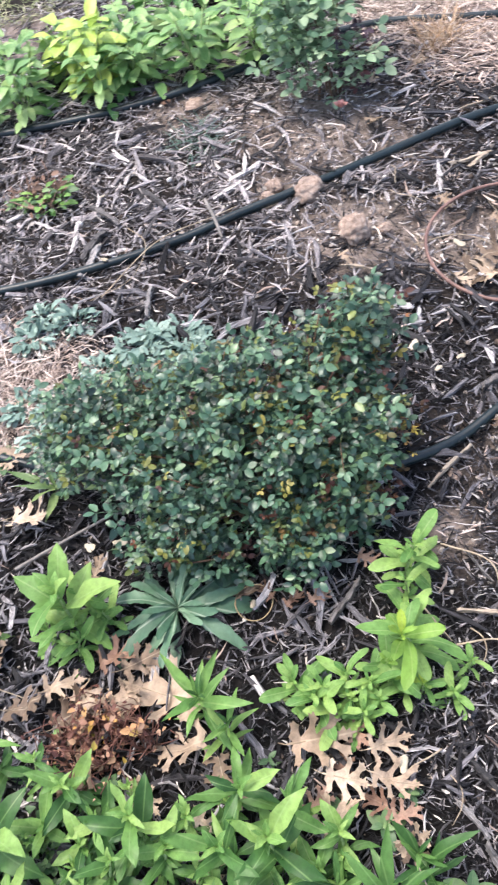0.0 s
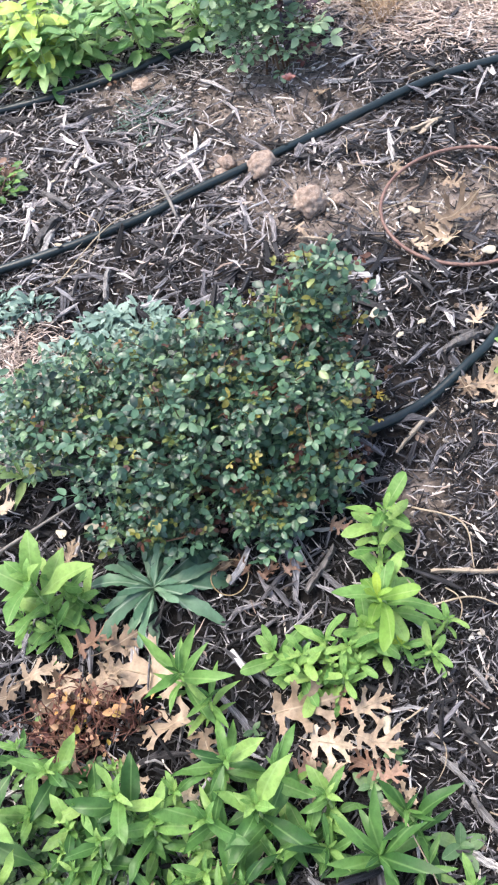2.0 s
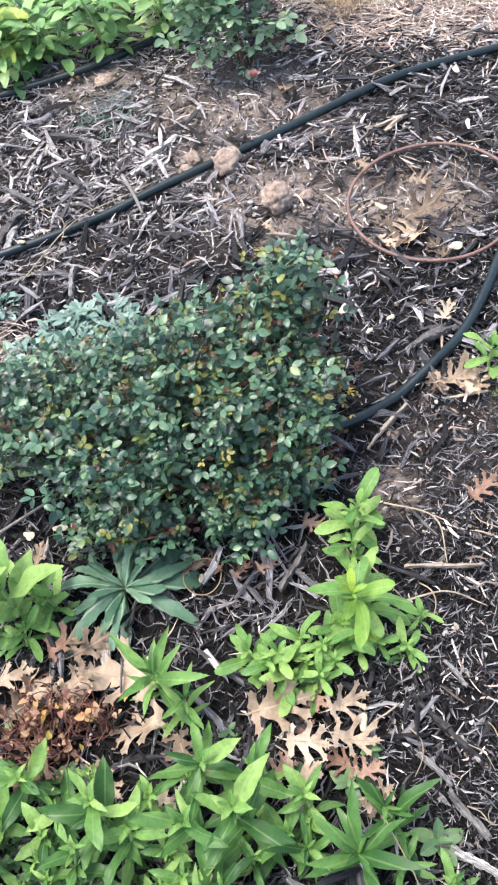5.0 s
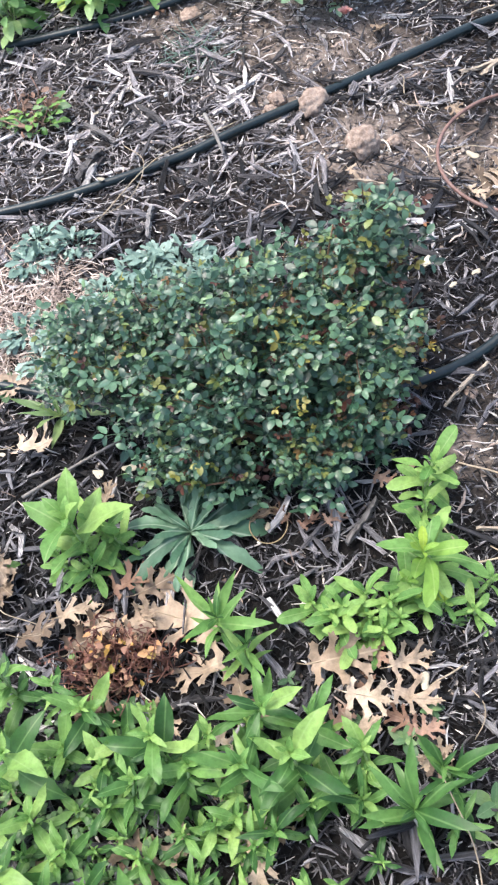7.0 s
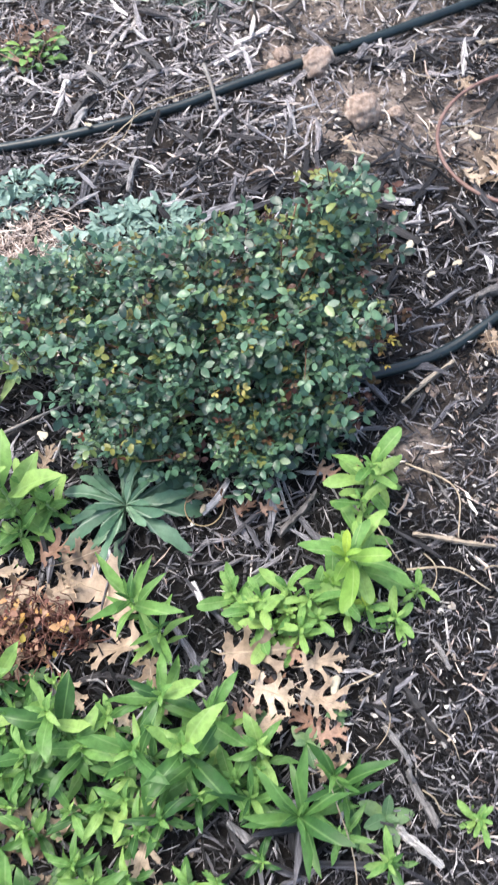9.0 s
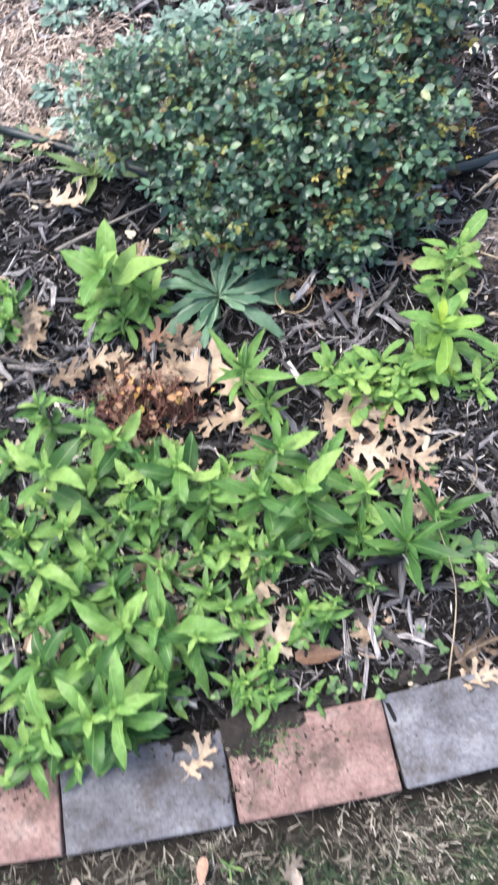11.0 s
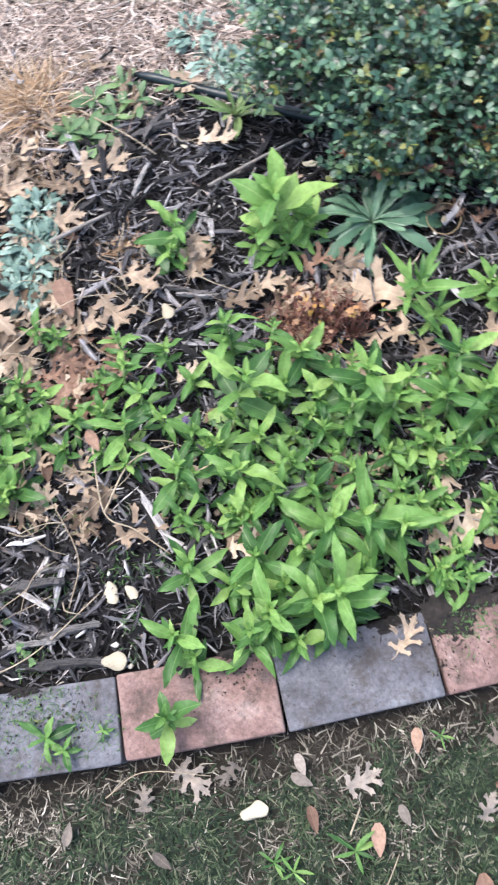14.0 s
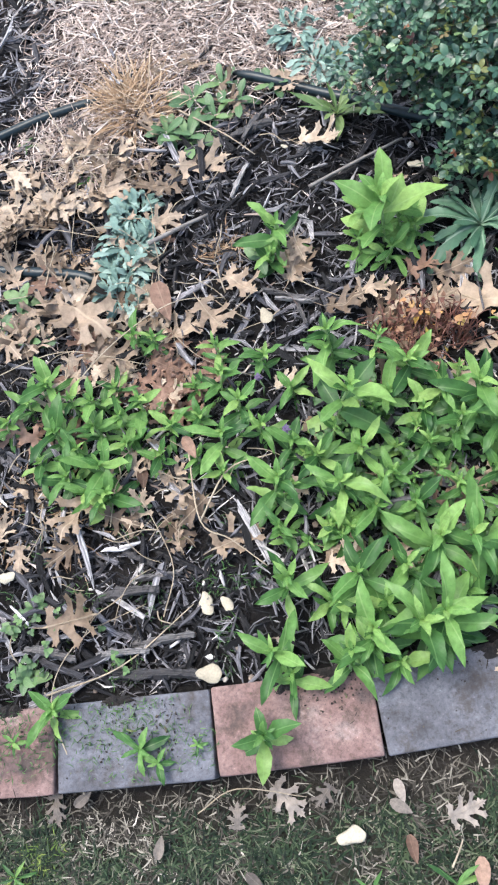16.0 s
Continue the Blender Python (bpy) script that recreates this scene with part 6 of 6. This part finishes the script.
def chip_shape(seed):
    rng = random.Random(seed)
    bm = bmesh.new()
    bmesh.ops.create_cube(bm, size=1.0, matrix=Matrix.Diagonal((1, 0.17, 0.09, 1)))
    bmesh.ops.subdivide_edges(bm, edges=[e for e in bm.edges if e.calc_length() > 0.5], cuts=15, use_grid_fill=True)
    bmesh.ops.bevel(bm, geom=[e for e in bm.edges if e.calc_face_angle(0) > 1], offset=0.012, segments=1, affect="EDGES")
    for v in bm.verts:
        x, y, z = v.co
        q = Vector((x * 5 + seed * 3, y * 12, z * 12))
        end = 1 - 0.5 * max(0, abs(x) - 0.3) / 0.2 * rng.random()
        v.co = (x + 0.10 * noise.noise(q * 2), y * end * (1 + 0.9 * noise.noise(q) + 0.5 * noise.noise(q * 4)) + 0.05 * math.sin(3 * x + seed), z * end * (1 + 0.6 * noise.noise(q + Vector((0, 3, 0))) + 0.6 * noise.noise(q * 5)) + 0.03 * math.sin(4 * x + seed))
    me = bpy.data.meshes.new("wood_chip")
    bm.to_mesh(me)
    bm.free()
    return me


CHIPS = []
for k in range(6):
    for m in (M_CHIP, M_PALECHIP, M_GREYCHIP):
        me = chip_shape(k)
        me.materials.append(m)
        CHIPS.append(me)


def wood_chips(rows, wood, label):
    for x, y, turn, size, wide in rows:
        solo("wood_chip", CHIPS[3 * LEAF_RNG.randrange(6) + wood], pose(x, y, bed_height(x, y) + 0.017, LEAF_RNG.uniform(-12, 12), LEAF_RNG.uniform(-5, 5), turn) @ Matrix.Diagonal((size, size * wide * 0.46, size * wide * 0.95, 1)),
             label, "wood chip", "large wood chips")


wood_chips([(-0.171, 1.256, 43, 0.08, 2.0), (0.440, 0.704, -23, 0.055, 1.6), (0.093, 0.406, 45, 0.075, 1.4), (0.332, 1.244, -16, 0.06, 1.6), (-0.143, 1.345, -62, 0.11, 1.0), (-0.040, 1.365, -71, 0.11, 1.0),
            (-0.682, 0.026, -5, 0.08, 1.7), (-0.794, -0.030, -17, 0.07, 1.7), (-0.645, -0.037, -3, 0.08, 1.3), (-0.660, -0.076, -13, 0.11, 1.1), (-0.423, 0.710, 2, 0.075, 1.5), (-0.412, 0.718, 51, 0.07, 1.4),
            (-0.407, 0.409, -24, 0.08, 1.2), (-0.397, 0.376, -84, 0.035, 1.8), (-0.541, 0.591, 44, 0.07, 1.3), (0.0, -0.03, -49, 0.09, 1.3), (-0.669, 0.076, -35, 0.06, 1.5), (0.19, 0.15, -60, 0.09, 1.0)],
           0, "large weathered grey-brown wood chip on the mulch")
wood_chips([(-0.138, 1.096, 74, 0.085, 0.8), (0.307, 0.576, 26, 0.062, 1.0)], 0, "split grey stick lying on the mulch")
wood_chips([(0.583, 1.238, 1, 0.085, 0.8), (0.591, 1.222, 16, 0.05, 1.6), (0.274, 0.339, -17, 0.10, 0.6), (0.288, 1.007, -32, 0.06, 0.8), (0.60, 0.98, -10, 0.06, 0.7), (0.66, 1.40, 5, 0.07, 0.8)],
           1, "pale bare split of wood lying on the bed")

wood_chips([(0.173, 0.064, -72, 0.060, 1.6), (0.158, 0.019, -52, 0.055, 1.5), (0.157, 0.118, -67, 0.048, 1.4), (0.227, 0.208, -70, 0.038, 1.6), (0.205, 0.124, -80, 0.032, 1.5), (0.277, 0.407, -70, 0.055, 0.8), (0.168, 0.178, -39, 0.036, 0.7),
            (-0.085, 1.065, 72, 0.07, 1.4), (-0.185, 1.215, 60, 0.09, 1.6), (-0.70, -0.045, -6, 0.07, 1.4), (-0.64, 0.045, 4, 0.06, 1.5), (-0.45, 0.62, 55, 0.06, 1.3), (-0.40, 0.40, -15, 0.06, 1.2)],
           2, "silver-grey weathered wood chip with a split grain")
wood_chips([(0.297, 0.570, 32, 0.095, 0.6), (0.438, 0.688, 66, 0.065, 0.6), (0.425, 0.575, -12, 0.06, 0.6)], 1, "pale straight split of wood lying beside the hose")
wood_chips([(0.43, 0.693, 10, 0.080, 1.7)], 0, "thick dark length of branch lying beside the hose")


def stick(a, b, radius, label):
    mid = Vector(a).lerp(Vector(b), 0.5) + Vector((0.002, 0.001, 0.001))
    solo("stick", mesh_of("stick", tube(spline([a, mid, b], 4), radius, 6, 0.7), M_STICK), Matrix(), label, "stick")


stick((0.062, 1.292, 0.026), (0.073, 1.172, 0.022), 0.0042, "straight grey stick leaning over the garden hose")
stick((-0.600, 0.536, 0.022), (-0.505, 0.566, 0.020), 0.0040, "pale bare stick lying beside the silvery plant")
stick((-0.35, 0.58, 0.016), (-0.20, 0.63, 0.016), 0.003, "thin dark twig lying on the mulch")

# ---- dry stems ----


def dry_stem(points, radius=0.0009):
    pts = spline([(x, y, bed_height(x, y) + z) for x, y, z in points], 6)
    solo("dry_stem", mesh_of("dry_stem", tube(pts, radius, 5, 0.6), M_DRYSTEM), Matrix(), "thin pale dry stem lying over the mulch", "stem", "dry stems")


dry_stem([(-0.765, -0.20, 0.024), (-0.79, -0.09, 0.03), (-0.75, -0.02, 0.025), (-0.66, 0.01, 0.02)])
dry_stem([(-0.80, -0.08, 0.02), (-0.70, -0.06, 0.022), (-0.60, 0.0, 0.02)], 0.0013)
dry_stem([(-0.64, -0.01, 0.02), (-0.62, 0.05, 0.02), (-0.64, 0.12, 0.025), (-0.66, 0.16, 0.02)])
dry_stem([(-0.77, 0.28, 0.03), (-0.68, 0.36, 0.05), (-0.58, 0.42, 0.045), (-0.50, 0.42, 0.03)], 0.0010)
dry_stem([(-0.58, 0.20, 0.03), (-0.575, 0.10, 0.035), (-0.54, 0.07, 0.03), (-0.50, 0.03, 0.02)], 0.0013)
dry_stem([(-0.575, 0.10, 0.034), (-0.53, 0.16, 0.04), (-0.47, 0.17, 0.04)], 0.0014)
dry_stem([(-0.85, 0.62, 0.02), (-0.76, 0.60, 0.03), (-0.66, 0.56, 0.03)])
dry_stem([(-0.74, 0.84, 0.03), (-0.70, 0.70, 0.035), (-0.72, 0.55, 0.025)])
dry_stem([(-0.53, 0.78, 0.02), (-0.46, 0.70, 0.03), (-0.42, 0.66, 0.02)], 0.0015)
dry_stem([(-0.86, 0.36, 0.03), (-0.74, 0.38, 0.04), (-0.62, 0.34, 0.03)])
dry_stem([(0.06, -0.10, 0.02), (0.09, 0.0, 0.04), (0.08, 0.08, 0.08)], 0.0011)
dry_stem([(-0.17, 1.10, 0.02), (-0.05, 1.20, 0.035), (0.06, 1.235, 0.03), (0.12, 1.26, 0.02)], 0.0013)
dry_stem([(-0.10, 1.28, 0.02), (-0.07, 1.20, 0.035), (-0.11, 1.12, 0.03), (-0.19, 1.10, 0.02)])
dry_stem([(0.40, 1.03, 0.02), (0.48, 1.02, 0.025), (0.53, 0.96, 0.02), (0.50, 0.90, 0.02)])
dry_stem([(0.21, 0.31, 0.02), (0.26, 0.30, 0.03), (0.30, 0.27, 0.02)], 0.0014)
dry_stem([(0.24, 0.45, 0.02), (0.29, 0.40, 0.03), (0.28, 0.34, 0.02)], 0.0014)
dry_stem([(-0.329, -0.398, 0.02), (-0.316, -0.381, 0.024), (-0.302, -0.363, 0.02)], 0.0008)
dry_stem([(-0.336, -0.424, 0.02), (-0.325, -0.407, 0.023), (-0.313, -0.390, 0.02)], 0.0010)
dry_stem([(-0.352, -0.333, 0.02), (-0.343, -0.320, 0.023), (-0.334, -0.307, 0.02)], 0.0014)
dry_stem([(-0.63, -0.24, 0.02), (-0.58, -0.22, 0.025), (-0.50, -0.24, 0.02)])

def tangle(n, box, length, seed):
    """Many thin bent stems lying across one another."""
    rng = random.Random(seed)
    items = []
    for _ in range(n):
        x, y, a, q = rng.uniform(box[0], box[1]), rng.uniform(box[2], box[3]), rng.uniform(0, 6.28), length * rng.uniform(0.4, 1.3)
        pts, z = [], rng.uniform(0.012, 0.03)
        for k in range(4):
            pts.append((x, y, bed_height(x, y) + z + 0.012 * math.sin(k * 1.0) * rng.random()))
            a += rng.gauss(0, 0.45)
            x, y = x + q / 3 * math.cos(a), y + q / 3 * math.sin(a)
        items.append((tube(spline(pts, 3), rng.uniform(0.0006, 0.0012), 4, 0.6), Matrix()))
    solo("dry_tangle", mesh_of("dry_tangle", joined(items), M_DRYSTEM), Matrix(), "tangle of thin dry stems over fallen leaves", "stems", kind="stuff")


tangle(55, (-0.92, -0.56, 0.30, 0.75), 0.11, 1)
tangle(16, (-0.90, -0.62, -0.04, 0.16), 0.07, 2)
tangle(20, (-0.88, -0.50, 0.10, 0.22), 0.07, 6)
tangle(14, (-0.58, -0.38, 0.38, 0.70), 0.07, 3)
tangle(16, (0.32, 0.72, 0.92, 1.20), 0.07, 4)
tangle(14, (0.12, 0.45, 0.05, 0.48), 0.05, 5)

# ---- purple flower ----


def floret_head(x, y, z):
    rng = random.Random(6)
    root = thing("purple_flower", (x, y, bed_height(x, y)), "tiny purple flower head among green weeds", "flower")
    part("stem", mesh_of("stem", tube([(0, 0, -0.004), (0.004, 0, z * 0.5), (0, 0, z)], 0.0012, 5), M_STEM), root)
    leaf = mesh_of("petal", blade(0.3, ovate, 3, 0.3, 0.2, 0, 1, rng), M_PURPLE)
    for k in range(12):
        a = 2.4 * k
        part("petal", leaf, root, aim((0, 0, z + 0.0006 * k), (math.cos(a), math.sin(a), 0.3 + 0.08 * k), 0, 0.0065))


floret_head(-0.445, 0.185, 0.075)
floret_head(-0.47, 0.27, 0.06)

# ---- lawn and clover ----


def patchy(raw, keep, rng, size=5):
    """Drop the blades whose roots fail keep(x, y)."""
    rows = raw[0].reshape(-1, size, 3)
    ok = np.nonzero(rng.random(len(rows)) < np.array([keep(x, y) for x, y in rows[:, 0, :2]]))[0]
    return rows[ok].reshape(-1, 3), blade_faces(len(ok), size)


SHORT = (0, 0.55, 1.0)
BLEACHED = [(-0.04, -0.245, 0.05), (0.06, -0.26, 0.06), (-0.23, -0.24, 0.035), (-0.76, -0.305, 0.075), (-0.69, -0.34, 0.05), (-0.86, -0.36, 0.07), (-0.45, -0.40, 0.03)]
GREENER = [(-0.18, -0.31, 0.06), (-0.10, -0.33, 0.07), (-0.20, -0.36, 0.06), (-0.55, -0.30, 0.05), (-0.85, -0.26, 0.05)]


def patch(x, y, spots):
    return max(max(0.0, min(1.0, (1.6 - math.hypot(x - cx, y - cy) / r) / 1.2)) for cx, cy, r in spots)


def lawn():
    rng = np.random.default_rng(12)
    area = (-1.08, 0.32, -0.54, -0.19)
    rim = lambda x, y: max(0.0, min(1.0, (min(x - area[0], area[1] - x, y - area[2]) / 0.12)))

    def lush(x, y):
        gap = edge_y(x) - y
        n = 0.26 + 0.6 * patch(x, y, GREENER) - 0.3 * patch(x, y, BLEACHED) + 1.0 * noise.noise(Vector((x * 9, y * 9, 2.0))) + 1.3 * noise.noise(Vector((x * 26, y * 26, 5.0)))
        return max(0.0, min(1.0, n + (gap - 0.08) * 3.0)) * max(0.0, min(1.0, (gap - 0.012) / 0.05)) * rim(x, y)

    def withered(x, y):
        gap = edge_y(x) - y
        return rim(x, y) * (0.95 - 0.55 * lush(x, y)) * (0.25 + 1.1 * abs(noise.noise(Vector((x * 16, y * 16, 8.0))))) * max(0.30, min(1.0, (gap - 0.002) / 0.035))

    raw = patchy(blades(rng, 130000, area, 0.018, 0.0013, 0.5, (0.15, 1.2), SHORT), lush, rng)
    solo("lawn_grass", mesh_of("lawn_grass", raw, M_GRASS), Matrix(), "thin lawn of short dark green blades", "grass", kind="stuff")
    raw = patchy(blades(rng, 115000, area, 0.018, 0.0012, 0.8, (0.02, 1.1), SHORT), withered, rng)
    solo("dead_lawn_grass", mesh_of("dead_lawn_grass", raw, M_DEADGRASS), Matrix(), "curled dead tan blades matted in the lawn", "grass", kind="stuff")
    raw = patchy(blades(rng, 18000, (-1.0, 0.3, -0.44, -0.215), 0.017, 0.0013, 0.7, (0.02, 0.8), SHORT), lambda x, y: max(0.8 * patch(x, y, BLEACHED), 0.9 * max(0.0, noise.noise(Vector((x * 15, y * 15, 3.0))) - 0.25)), rng)
    solo("bleached_grass", mesh_of("bleached_grass", raw, M_BLEACHED), Matrix(), "bleached straw-like patches of dead lawn", "grass", kind="stuff")
    raw = patchy(blades(rng, 9000, (-0.98, -0.70, -0.40, -0.21), 0.016, 0.0012, 0.5, (0.2, 1.3), SHORT), lambda x, y: patch(x, y, [(-0.835, -0.265, 0.014), (-0.865, -0.29, 0.010), (-0.81, -0.25, 0.007)]), rng)
    solo("bright_grass", mesh_of("bright_grass", raw, M_BRIGHTGRASS), Matrix(), "small tuft of fresh yellow-green grass in the thin lawn", "grass", kind="stuff")
    raw = blades(rng, 6000, (-1.2, 1.0, 2.27, 2.75), 0.04, 0.002, 0.4, (0.1, 1.0))
    solo("back_lawn_grass", mesh_of("back_lawn_grass", raw, M_PALEGRASS), Matrix(), "rough pale grass past the back planting", "grass", kind="stuff")


def clover():
    rng = random.Random(31)
    leaf = blade(0.45, ovate, 3, 0.25, 0.1, 0, 1, rng)
    items = []
    for cx, cy, r, n in ((-0.33, 0.18, 0.09, 170), (-0.28, 0.10, 0.08, 110), (-0.20, 0.0, 0.07, 40), (-0.05, -0.085, 0.05, 12), (-0.80, -0.02, 0.07, 30), (0.0, -0.06, 0.05, 12)):
        for _ in range(n):
            x, y = cx + rng.gauss(0, r * 0.6), cy + rng.gauss(0, r * 0.6)
            z = bed_height(x, y) + (rng.uniform(0.012, 0.035) if y > -0.1 else 0.018)
            a = rng.uniform(0, 360)
            for k in range(3):
                items.append((leaf, pose(x, y, z, rng.uniform(-15, 15), rng.uniform(-15, 10), a + 120 * k) @ Matrix.Scale(rng.uniform(0.005, 0.009) * (1 if y > -0.1 else 0.6), 4)))
    solo("clover", mesh_of("clover", joined(items), M_CLOVER), Matrix(), "low patches of tiny clover leaves", "clover", kind="stuff")


lawn()
clover()
litter()
